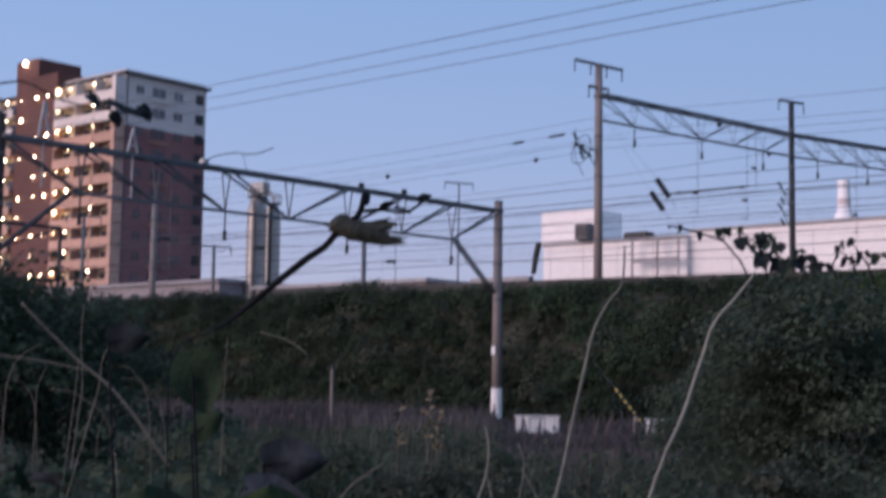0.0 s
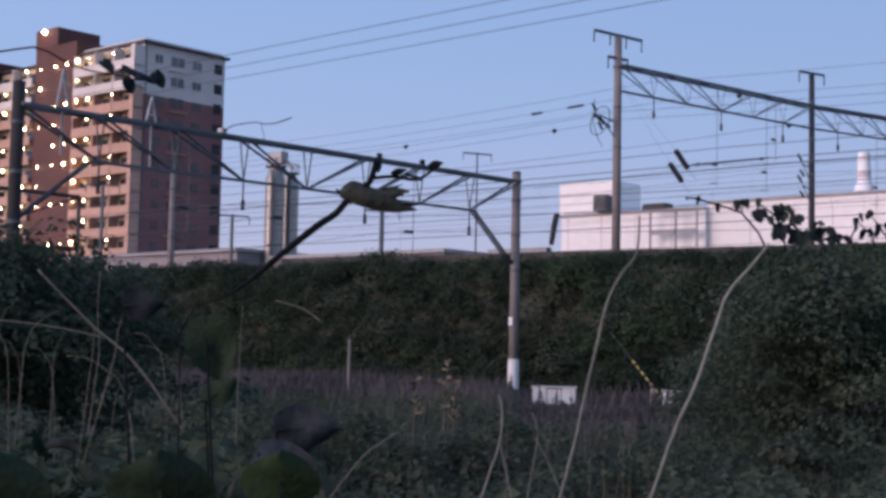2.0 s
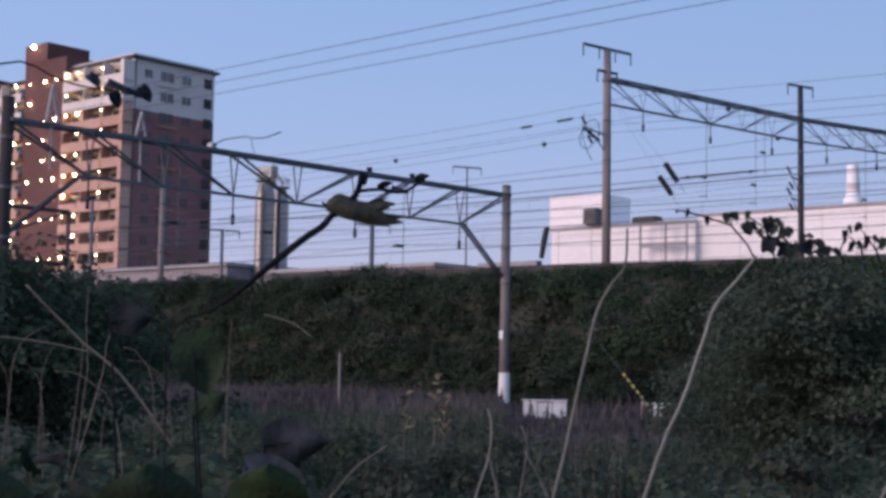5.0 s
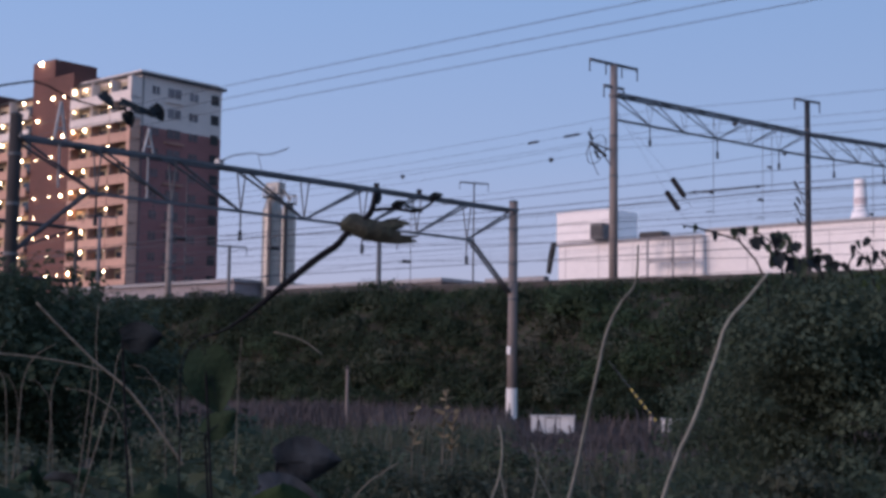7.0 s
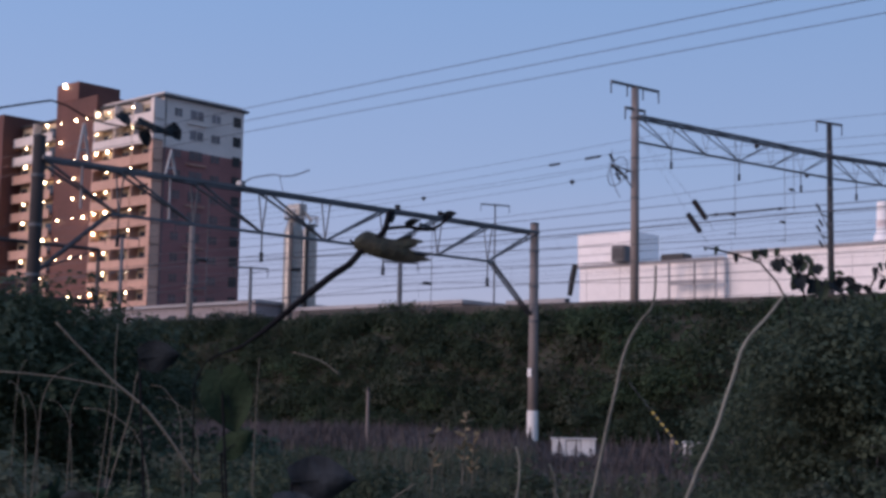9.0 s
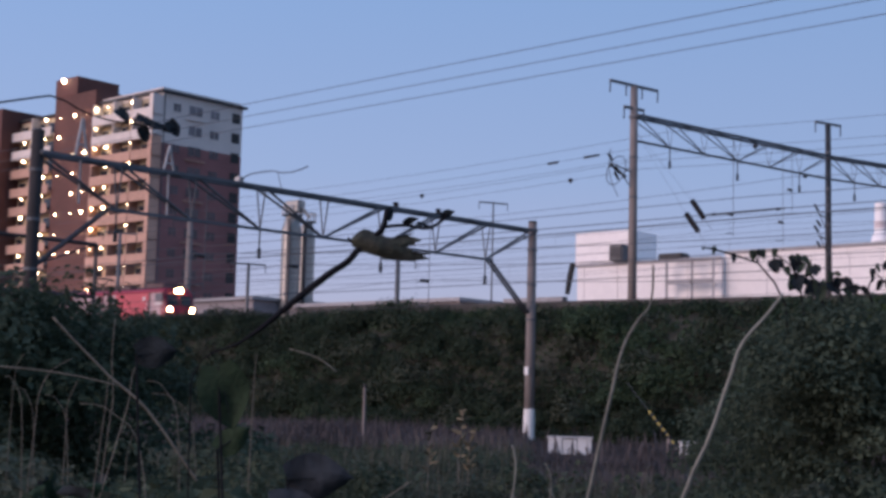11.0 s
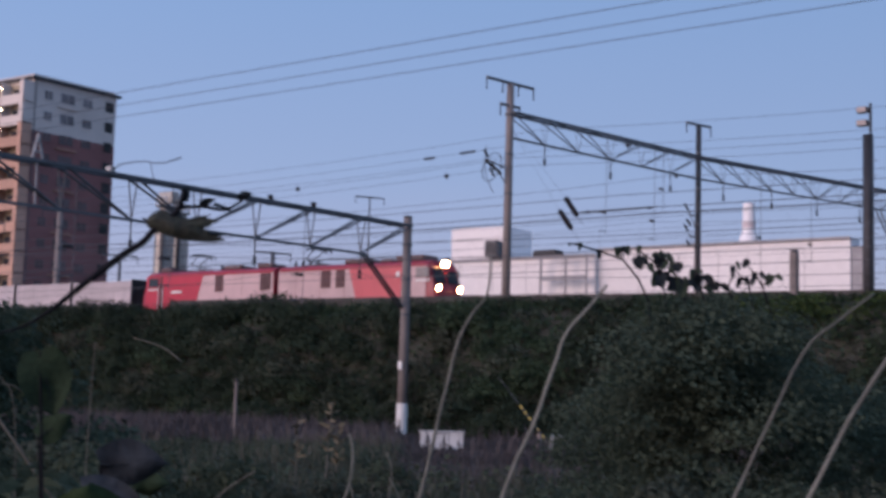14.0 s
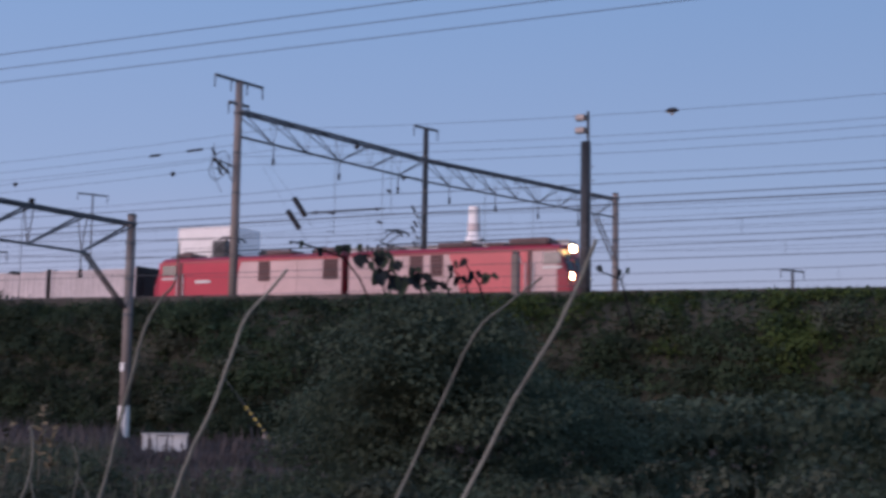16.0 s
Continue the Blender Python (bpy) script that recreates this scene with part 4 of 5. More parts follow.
build_stay_guard()


def build_plume(az, r, h, seed):
    """A withered weed: a leaning stalk with a loose head of small dry leaves."""
    x, y = at(az, r)
    g = np.random.default_rng(seed)
    t = thing("withered_weed", "withered yellowish weed with a loose dry head", "weed", (x, y, ground_z(x, y)), group="withered weeds")
    lean = RIGHTWARD * g.normal(0, 0.15)
    pts = [Vector((0, 0, -0.05)), UP * h * 0.6 + lean * 0.3, UP * h + lean]
    part("stalk", tube(bmesh.new(), pts, [0.012, 0.009, 0.004], 6), M_STRAW, t)
    for k in range(16):
        u = g.uniform(0.55, 1.0)
        p = pts[1].lerp(pts[2], (u - 0.55) / 0.45)
        d = RIGHTWARD * g.normal(0, 1) + FORWARD * g.normal(0, 1) + UP * g.uniform(0, 1)
        part("dry_leaf", leaf_blade(bmesh.new(), p, d, UP + RIGHTWARD, g.uniform(0.08, 0.16), g.uniform(0.03, 0.06)), M_PLUME, t)


PLUMES = ((-0.3, 17, 1.3), (0.9, 17, 1.55), (1.3, 18, 1.3), (26.2, 15, 0.95))
for az, r, h, w in ((-2.93, 46, 2.15, 0.04), (9.3, 47, 0.85, 0.06), (24.8, 40, 0.9, 0.05)):
    x, y = at(az, r)
    s = thing("marker_stake", "thin white marker stake in the weeds", "stake", (x, y, ground_z(x, y)), group="white marker stakes")
    part("stake_post", cube(-w, w, -w, w, -0.2, h - 0.12, bevel=0.01), M_CONC, s)
    part("stake_head", cube(-w, w, -w, w, h - 0.12, h, bevel=0.01), M_DARKSTEEL, s)

x, y = at(5.68, 128)
chute = thing("loading_chute", "black slanting steel chute beside the factory wall", "chute", (x, y, 5.0))
part("chute_body", tube(bmesh.new(), ((-0.3, -1.5, 6.6), (0.0, -1.5, 8.2), (0.3, -1.5, 9.4)), (0.22, 0.28, 0.26), 8), M_BLACK, chute)
part("chute_leg", bar((-0.6, -1.5, 0), (-0.6, -1.5, 6.4), 0.12), M_DARKSTEEL, chute)
part("walkway", cube(-7.5, -0.6, -1.8, -1.0, 6.0, 6.4), M_FACTGREY, chute)
for k in range(5):
    part("walkway_leg", cube(-7.3 + k * 1.6, -7.1 + k * 1.6, -1.5, -1.3, 0, 6.0), M_FACTGREY, chute)

bx, by = at(-7.9, 50.9)
arm = thing("curved_bracket", "thin curved steel pipe bracket on the gantry beam", "bracket", (bx, by, 9.25), -4)
part("pipe", tube(bmesh.new(), ((-0.55, 0, 0.22), (-0.3, 0, 0.32), (0.1, 0, 0.4), (0.8, 0, 0.4), (1.4, 0, 0.38), (1.9, 0, 0.26), (2.5, 0, 0.22), (3.1, 0, 0.28), (3.4, 0, 0.33)), 0.022, 6), M_DARKSTEEL, arm)
part("prop", bar((1.7, 0, 0.3), (2.0, 0, -0.45), 0.012), M_DARKSTEEL, arm)
part("clamp_box", cube(-0.75, -0.45, -0.12, 0.12, 0.05, 0.36, bevel=0.03), M_DULLWHITE, arm, "pale clamp box")
for az, r in ((-0.15, 57.6), (-1.9, 56.0)):
    hx, hy = at(az, r)
    tt = thing("beam_insulator", "dark stubby insulator standing on the gantry beam", "insulator", (hx, hy, 9.2), group="insulators on the beam")
    part("ribbed_body", tube(bmesh.new(), [(0, 0, 0.06 * k) for k in range(7)], [0.08, 0.15] * 3 + [0.08], 10), M_PORC, tt)
    part("foot", cube(-0.12, 0.12, -0.12, 0.12, -0.06, 0.0), M_DARKSTEEL, tt)


for fx, fy, h in ((-39.0, 25.45, 1.2), (-38.87, 28.85, 0.8)):
    t = thing("beam_frame", "pale slender steel peak standing on the gantry beam", "line bracket", (fx, fy, 9.2), 90, group="peaks on the beam")
    for u in (-0.22, 0.22):
        part("leg", bar((u, 0, 0), (u * 0.1, 0, h), 0.045, 6), M_DULLWHITE, t)
    part("rung", bar((-0.15, 0, h * 0.35), (0.15, 0, h * 0.35), 0.03, 6), M_DULLWHITE, t)
    part("cap", tube(bmesh.new(), ((0, 0, h - 0.05), (0, 0, h + 0.1)), 0.05, 8), M_DULLWHITE, t)
    part("hanger", bar((0.0, 0, 0), (0.0, 0, -1.5), 0.035, 6), M_DULLWHITE, t)


frame_thing = thing("steel_frame", "dark weathered steel frame standing in the bushes", "frame", kind="")
f0, f1 = Vector((*at(-18.6, 47.0), 0.0)), Vector((*at(-13.8, 49.5), 0.0))
for p in (f0, f1, f0.lerp(f1, 0.5)):
    part("upright", bar(p, p + UP_Z * 6.7, 0.07), M_DARKSTEEL, frame_thing)
for z in (6.7, 4.9):
    part("crossbar", bar(f0 + UP_Z * z, f1 + UP_Z * z, 0.07), M_DARKSTEEL, frame_thing)
part("brace", bar(f0 + UP_Z * 4.9, f1 + UP_Z * 6.7, 0.035), M_DARKSTEEL, frame_thing)


# ---- vegetation ----
def leaf_mesh(name, base, size, mat, rng, aspect=0.85, droop=0.5, fold=0.25, out=None):
    """Many small folded leaves, one kite each, at the given points; out: outward directions to lean along."""
    n = len(base)
    yaw = rng.uniform(0, 2 * math.pi, n)
    pitch = rng.normal(-droop, 0.5, n)
    s = rng.uniform(size[0], size[1], n)[:, None]
    d = np.stack([np.cos(yaw) * np.cos(pitch), np.sin(yaw) * np.cos(pitch), np.sin(pitch)], 1)
    facing = rng.normal(0, 0.5, (n, 3)) + np.array([[0, 0, 1.0]])
    if out is not None:             # blades turn their upper face outward and to the sky
        facing = out + np.array([[0, 0, 0.45]]) + rng.normal(0, 0.4, (n, 3))
        facing /= np.linalg.norm(facing, axis=1)[:, None]
        d = d - facing * np.sum(d * facing, axis=1)[:, None] * 0.85
        d /= np.linalg.norm(d, axis=1)[:, None]
    side = np.cross(d, facing)
    side /= np.linalg.norm(side, axis=1)[:, None] + 1e-6
    up = np.cross(side, d)
    q = base + d * s * 0.36
    v = np.stack([base, q + side * s * 0.5 * aspect + up * s * fold * 0.5, base + d * s, q - side * s * 0.5 * aspect + up * s * fold * 0.5], 1).reshape(-1, 3)
    i = np.arange(n)[:, None] * 4
    f = np.concatenate([i + np.array([[0, 2, 1]]), i + np.array([[0, 3, 2]])])
    return mesh_object(name, v.tolist(), f.tolist(), mat)


def blade_mesh(name, base, height, width, mat, rng, lean=0.35):
    """Bent tapering grass blades."""
    n = len(base)
    yaw = rng.uniform(0, 2 * math.pi, n)
    h = rng.uniform(height[0], height[1], n)[:, None]
    l = np.abs(rng.normal(0, lean, n))[:, None]
    d = np.stack([np.cos(yaw), np.sin(yaw), 0 * yaw], 1)
    side = np.stack([-np.sin(yaw), np.cos(yaw), 0 * yaw], 1) * rng.uniform(width[0], width[1], n)[:, None]
    z = np.array([[0, 0, 1.0]])
    a, b, c = base, base + z * h * 0.55 + d * h * l * 0.35, base + z * h * np.maximum(1 - l * 0.5, 0.2) + d * h * l
    v = np.stack([a - side, a + side, b + side * 0.7, b - side * 0.7, c], 1).reshape(-1, 3)
    i = np.arange(n)[:, None] * 5
    quads = (i + np.array([[0, 1, 2, 3]])).tolist()
    tris = (i + np.array([[3, 2, 4]])).tolist()
    return mesh_object(name, v.tolist(), quads + tris, mat)


def clump_points(clumps, density, rng):
    """Points and outward directions on lumpy upper halves of ellipsoids (x, y, z, radius, height)."""
    P, D = [], []
    for x, y, z, r, h in clumps:
        n = max(6, int(density * r * (r + h)))
        u = rng.normal(0, 1, (n, 3))
        u /= np.linalg.norm(u, axis=1)[:, None]
        u[:, 2] = np.abs(u[:, 2]) * 1.1 - 0.15
        wob = 0.72 + 0.22 * np.sin(u[:, 0] * 5 + x * 3) * np.sin(u[:, 1] * 6 + y * 2) + rng.uniform(-0.18, 0.14, n)
        P.append(np.array([[x, y, z]]) + u * np.array([[r, r, h]]) * wob[:, None])
        D.append(u)
    return np.concatenate(P), np.concatenate(D)


def foliage(name, label, category, clumps, density, size, mat, rng, cap=None):
    p, d = clump_points(clumps, density, rng)
    if cap is not None:
        keep = p[:, 2] < cap(p[:, 0])
        p, d = p[keep], d[keep]
    ob = leaf_mesh(name, p, size, mat, rng, out=d, droop=0.3)
    return tagged(ob, label, category, kind="stuff")


def crest_cap(x):
    return np.where(x > -48, 6.5 - 0.0095 * (x + 27), 7.1 + 0.35 * np.sin(x * 0.9))


def build_slope(rng):
    sets = {"slope_creeper": [], "slope_bush": [], "pale_slope_weeds": [], "yellowish_bush": []}
    for i in range(2300):
        x, y = rng.uniform(-100, 4), rng.uniform(49.2, 56.0)
        big = (0.3 + 1.0 * rng.random() ** 2) * (1.35 if 50.0 < y < 54 or x < -50 else 0.85)
        k = lump(x, y, 0.16, 4.0)
        which = "slope_creeper" if k < (0.05 if x > -45 else -0.2) else "slope_bush"
        # slope light and shade put into leaf colour: pale weeds up top, dark foot
        if rng.random() < (0.08 if y < 53.3 else 0.34 if x > -32 else 0.16):
            which = "pale_slope_weeds"
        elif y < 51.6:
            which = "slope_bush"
        # highlights on the right-hand slope come from this lighter leaf colour
        if x > -30 and y > 52 and lump(x, y, 0.3, 17.0) > 0.08:
            which = "yellowish_bush"
        sets[which].append((x, y, ground_z(x, y) + 0.05, big, big * rng.uniform(0.55, 0.95)))
    for i in range(170):
        x, y = rng.uniform(-100, 4), rng.uniform(49.8, 54.2)
        big = rng.uniform(0.9, 2.1)
        sets[("slope_creeper", "slope_bush", "slope_creeper", "pale_slope_weeds")[i % 4]].append((x, y, ground_z(x, y) - 0.2, big, big * 0.75))
    looks = {"slope_creeper": ("dark green creeper covering the embankment", "creeper", M_SLOPE_LEAF), "slope_bush": ("dense deep green bushes on the embankment, their dark leaves also its foot shade", "bush", M_SLOPE_DARK),
             "pale_slope_weeds": ("dull grey-green weeds on the embankment", "weeds", M_WEED), "yellowish_bush": ("yellow-green bushes on the embankment, coloured lighter as if sunlit", "bush", M_LIT_LEAF)}
    for name, clumps in sets.items():
        label, cat, mat = looks[name]
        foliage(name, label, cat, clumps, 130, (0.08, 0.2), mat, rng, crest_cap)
    pts = np.array([(x, y, ground_z(x, y) + rng.uniform(0.02, 0.35)) for x, y in zip(rng.uniform(-100, 4, 38000), rng.uniform(49.0, 55.6, 38000))])
    ob = leaf_mesh("ground_ivy", pts, (0.12, 0.28), M_SLOPE_LEAF, rng)
    tagged(ob, "dark ivy carpeting the embankment", "ivy", kind="stuff")
    pts = []
    while len(pts) < 7000:
        x, y = rng.uniform(-100, 4), rng.uniform(54.2, 56.4)
        if x < -48 or rng.random() < 0.4:
            pts.append((x, y, ground_z(x, y)))
    ob = blade_mesh("crest_grass", np.array(pts), (0.2, 0.6), (0.012, 0.03), M_SLOPE_LEAF, rng)
    tagged(ob, "short dull grass along the embankment's edge", "grass", kind="stuff")


def lump(x, y, s, seed):
    return noise.noise((x * s, y * s, seed))


def build_field(rng):
    pts = []
    while len(pts) < 40000:
        x, y = rng.uniform(-96, 6), rng.uniform(30.0, 50.2)
        bearing = math.degrees(math.atan2(x, y)) + TURN
        if 3.6 < bearing < 11.4 and y > 31 and rng.random() < 0.93:
            continue                      # trodden gap before the white boxes
        if lump(x, y, 0.2, 6.0) > rng.uniform(-0.6, 0.35):
            pts.append((x, y, ground_z(x, y)))
    ob = blade_mesh("dry_grass", np.array(pts), (0.35, 1.05), (0.015, 0.05), M_DRY, rng, 0.75)
    tagged(ob, "dry purplish grass at the foot of the embankment", "grass", kind="stuff")
    pts = []
    while len(pts) < 9000:
        az, r = rng.uniform(3.0, 12.0), rng.uniform(25.0, 60.0)
        x, y = at(az, r)
        if y < 50:
            pts.append((x, y, ground_z(x, y)))
    ob = blade_mesh("short_dry_grass", np.array(pts), (0.1, 0.42), (0.01, 0.035), M_DRY, rng, 0.9)
    tagged(ob, "short trampled dry grass around the white boxes", "grass", kind="stuff")
    sets = {"weed_leaves": [], "field_shrub": [], "pale_weeds": []}
    for i in range(1500):
        r, az = 8.5 + 34.0 * rng.random() ** 0.75, rng.uniform(-21, 38)
        x, y = at(az, r)
        if y > 43 or (r > 27 and 3.6 < az < 11.4):
            continue
        s = rng.uniform(0.2, 0.6) * (0.55 + r / 40)
        tall = (0.3 if r > 24 else 0.35) + (0.25 if r > 24 else 0.55) * max(0, lump(x, y, 0.22, 31.0) + 0.4)
        k = lump(x, y, 0.3, 12.0)
        which = "weed_leaves" if k < 0.0 else "field_shrub" if k < 0.22 else "pale_weeds"
        sets[which].append((x, y, ground_z(x, y) + 0.1 * tall, s, tall * rng.uniform(0.6, 1.2)))
    for name, mat, label in (("weed_leaves", M_FIELD_LEAF, "small dark green weeds in the field"), ("field_shrub", M_DEEP_LEAF, "low deep green shrubs in the field"), ("pale_weeds", M_WEED, "grey-green weeds in the field")):
        foliage(name, label, "weeds", sets[name], 150, (0.05, 0.15), mat, rng)
    pts = []
    while len(pts) < 16000:
        r, az = 8.0 + 34.0 * rng.random() ** 0.7, rng.uniform(-21, 38)
        x, y = at(az, r)
        if y < 44 and not (r > 26 and 3.6 < az < 11.4) and lump(x, y, 0.35, 40.0) > rng.uniform(-0.4, 0.5):
            pts.append((x, y, ground_z(x, y)))
    pts = np.array(pts)
    ob = blade_mesh("tangled_grass", pts[:11500], (0.35, 1.0), (0.004, 0.013), M_WEED, rng, 0.7)
    tagged(ob, "tangled grey-green grass in the field", "grass", kind="stuff")
    ob = blade_mesh("straw_grass", pts[11500:], (0.4, 1.15), (0.003, 0.009), M_STRAW, rng, 0.8)
    tagged(ob, "pale dry straw among the weeds", "grass", kind="stuff")


def build_mound(name, label, spots, mat, size, density, rng):
    clumps = []
    for az, r, top, n in spots:
        for k in range(n):
            a, rr = az + rng.normal(0, 0.9), r + rng.normal(0, 0.7)
            x, y = at(a, rr)
            z = rng.uniform(0.0, 1.0) ** 0.8 * (top - 0.4)
            s = rng.uniform(0.3, 0.62)
            clumps.append((x, y, z, s, s * rng.uniform(0.5, 0.8)))
    foliage(name, label, "bush", clumps, density, size, mat, rng)


rng = np.random.default_rng(5)
build_slope(rng)
build_field(rng)
build_mound("kudzu_bush", "deep green kudzu bush with broad leaves in the field",
            [(11.6, 14.4, 1.9, 16), (12.8, 14.0, 2.3, 22), (14.0, 13.4, 2.7, 30), (15.2, 13.0, 2.85, 34), (16.4, 13.0, 2.85, 34), (17.6, 13.0, 2.8, 32), (18.8, 13.2, 2.65, 28), (20.2, 14.0, 2.4, 22), (22.0, 15.0, 2.1, 18), (24.5, 16.0, 1.8, 14)],
            M_DEEP_LEAF, (0.025, 0.06), 700, rng)
build_mound("field_bush", "dark low bushes spreading over the field",
            [(21.0, 17.0, 2.1, 22), (23.0, 18.0, 2.1, 22), (25.0, 19.0, 2.0, 22), (27.0, 18.5, 2.0, 22), (29.0, 19.0, 2.1, 22), (31.0, 18.0, 2.0, 22), (33.0, 18.0, 2.1, 22), (35.0, 18.0, 2.1, 20), (37.0, 18.0, 2.1, 18), (22.0, 24.0, 2.0, 20), (26.0, 25.0, 1.9, 20), (30.0, 25.0, 2.1, 20), (34.0, 25.0, 2.0, 20)],
            M_DEEP_LEAF, (0.07, 0.17), 120, rng)
build_mound("dark_bush", "dark tangled bush with small leaves in the field",
            [(-22.5, 11.0, 2.8, 30), (-19.5, 11.0, 2.7, 30), (-18.0, 11.5, 2.68, 26), (-21.0, 12.5, 2.85, 30), (-19.0, 12.5, 2.8, 34), (-17.2, 12.5, 2.74, 34), (-15.6, 12.5, 2.7, 34), (-14.0, 13.0, 2.7, 30), (-12.4, 13.5, 2.5, 24), (-10.6, 14.0, 2.2, 16), (-8.8, 14.5, 1.7, 10)],
            M_DEEP_LEAF, (0.035, 0.09), 230, rng)

build_mound("thorn_bush", "nearly black thorny bush with small leaves in the field",
            [(-18.2, 12.2, 2.74, 20), (-17.0, 12.2, 2.74, 24), (-15.8, 12.2, 2.76, 28), (-14.7, 12.2, 2.78, 26), (-13.6, 12.4, 2.7, 20), (-12.4, 12.8, 2.55, 16)],
            M_SLOPE_DARK, (0.03, 0.08), 260, rng)

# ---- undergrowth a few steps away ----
def build_undergrowth(rng):
    kinds = {"undergrowth_leaves": [], "undergrowth_weeds": [], "undergrowth_dry": []}
    base = []
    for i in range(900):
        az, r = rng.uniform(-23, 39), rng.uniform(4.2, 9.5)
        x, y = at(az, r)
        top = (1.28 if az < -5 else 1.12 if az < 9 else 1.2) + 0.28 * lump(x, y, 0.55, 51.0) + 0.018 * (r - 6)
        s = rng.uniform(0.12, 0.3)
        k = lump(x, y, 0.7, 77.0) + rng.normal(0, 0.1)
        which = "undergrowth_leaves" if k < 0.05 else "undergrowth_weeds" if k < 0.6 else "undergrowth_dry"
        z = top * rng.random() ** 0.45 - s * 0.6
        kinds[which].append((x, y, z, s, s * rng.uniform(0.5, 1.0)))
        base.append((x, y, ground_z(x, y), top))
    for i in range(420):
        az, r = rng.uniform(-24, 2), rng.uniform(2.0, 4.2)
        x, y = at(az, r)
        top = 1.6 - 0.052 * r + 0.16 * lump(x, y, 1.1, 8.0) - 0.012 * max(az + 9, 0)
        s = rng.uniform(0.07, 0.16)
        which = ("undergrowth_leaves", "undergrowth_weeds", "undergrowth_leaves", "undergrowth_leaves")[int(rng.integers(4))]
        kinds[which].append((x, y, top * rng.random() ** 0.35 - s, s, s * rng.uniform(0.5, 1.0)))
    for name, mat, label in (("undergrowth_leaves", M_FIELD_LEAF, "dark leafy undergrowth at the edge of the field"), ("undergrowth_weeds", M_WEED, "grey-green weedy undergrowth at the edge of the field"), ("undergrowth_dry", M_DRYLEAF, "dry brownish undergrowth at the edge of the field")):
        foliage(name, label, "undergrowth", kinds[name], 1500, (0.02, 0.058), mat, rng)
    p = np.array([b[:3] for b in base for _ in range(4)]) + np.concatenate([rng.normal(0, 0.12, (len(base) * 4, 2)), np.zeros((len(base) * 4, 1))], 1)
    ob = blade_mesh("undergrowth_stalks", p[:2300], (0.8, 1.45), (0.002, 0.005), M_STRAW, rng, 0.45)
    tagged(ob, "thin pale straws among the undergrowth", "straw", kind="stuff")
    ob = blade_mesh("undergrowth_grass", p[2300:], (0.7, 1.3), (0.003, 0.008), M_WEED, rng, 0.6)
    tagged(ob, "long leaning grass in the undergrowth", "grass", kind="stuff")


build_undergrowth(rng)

# ---- plants close by ----
STEM_A = ((-1.638, 2.196, 1.327), (-1.608, 2.208, 1.457), (-1.577, 2.219, 1.608), (-1.552, 2.229, 1.716), (-1.53, 2.243, 1.765), (-1.509, 2.257, 1.801), (-1.503, 2.255, 1.873))
STEM_B = ((-1.201, 1.839, 1.385), (-1.17, 1.854, 1.488), (-1.141, 1.871, 1.566), (-1.118, 1.883, 1.644), (-1.099, 1.893, 1.704), (-1.072, 1.913, 1.743), (-1.051, 1.927, 1.778))
STEM_C = ((-0.845, 1.887, 1.411), (-0.792, 1.91, 1.54), (-0.735, 1.935, 1.674), (-0.695, 1.958, 1.719), (-0.651, 1.985, 1.76))
STEM_D = ((-0.722, 1.85, 1.422), (-0.648, 1.884, 1.584), (-0.595, 1.91, 1.684), (-0.558, 1.926, 1.776), (-0.548, 1.93, 1.806))
STEM_E = ((-1.817, 2.174, 1.315), (-1.784, 2.19, 1.427), (-1.778, 2.188, 1.494), (-1.782, 2.182, 1.522))
STEM_F = ((-1.77, 2.214, 1.316), (-1.781, 2.194, 1.41), (-1.784, 2.189, 1.438))
STEM_G = ((-1.934, 2.474, 1.285), (-1.912, 2.479, 1.422), (-1.919, 2.467, 1.477))
STEM_H = ((-1.871, 2.529, 1.287), (-1.904, 2.489, 1.391), (-1.917, 2.475, 1.422))
STALK_A = ((-2.99, 1.897, 1.784), (-2.94, 1.948, 1.714), (-2.891, 1.998, 1.647), (-2.828, 2.061, 1.574), (-2.771, 2.123, 1.467))
STALK_B = ((-3.015, 1.755, 1.662), (-2.926, 1.834, 1.654), (-2.847, 1.905, 1.639), (-2.792, 1.954, 1.623))
STALK_C = ((-3.208, 2.001, 1.518), (-3.2, 2.001, 1.59), (-3.175, 2.015, 1.655), (-3.13, 2.051, 1.692))
STALK_D = ((-3.238, 2.244, 1.501), (-3.225, 2.245, 1.592), (-3.224, 2.235, 1.699), (-3.214, 2.232, 1.805))
STALK_E = ((-2.962, 2.085, 1.503), (-2.942, 2.094, 1.58), (-2.928, 2.097, 1.664), (-2.889, 2.125, 1.727))
STALK_F = ((-2.48, 2.103, 1.534), (-2.473, 2.099, 1.624), (-2.466, 2.097, 1.701), (-2.432, 2.122, 1.752))
STALK_G = ((-3.411, 2.226, 1.497), (-3.405, 2.223, 1.575), (-3.382, 2.236, 1.638))
STALK_H = ((-3.163, 2.174, 1.518), (-3.155, 2.175, 1.578), (-3.146, 2.174, 1.652))
STALK_I = ((-2.434, 2.433, 1.324), (-2.38, 2.474, 1.386), (-2.348, 2.498, 1.413))
STALK_J = ((-2.621, 2.498, 1.673), (-2.657, 2.463, 1.708), (-2.711, 2.414, 1.729), (-2.756, 2.378, 1.692))
BRANCH = ((-1.013, 0.839, 1.651), (-0.999, 0.85, 1.664), (-0.981, 0.863, 1.682), (-0.95, 0.887, 1.715), (-0.935, 0.899, 1.728), (-0.924, 0.906, 1.742), (-0.909, 0.918, 1.758), (-0.904, 0.92, 1.777))
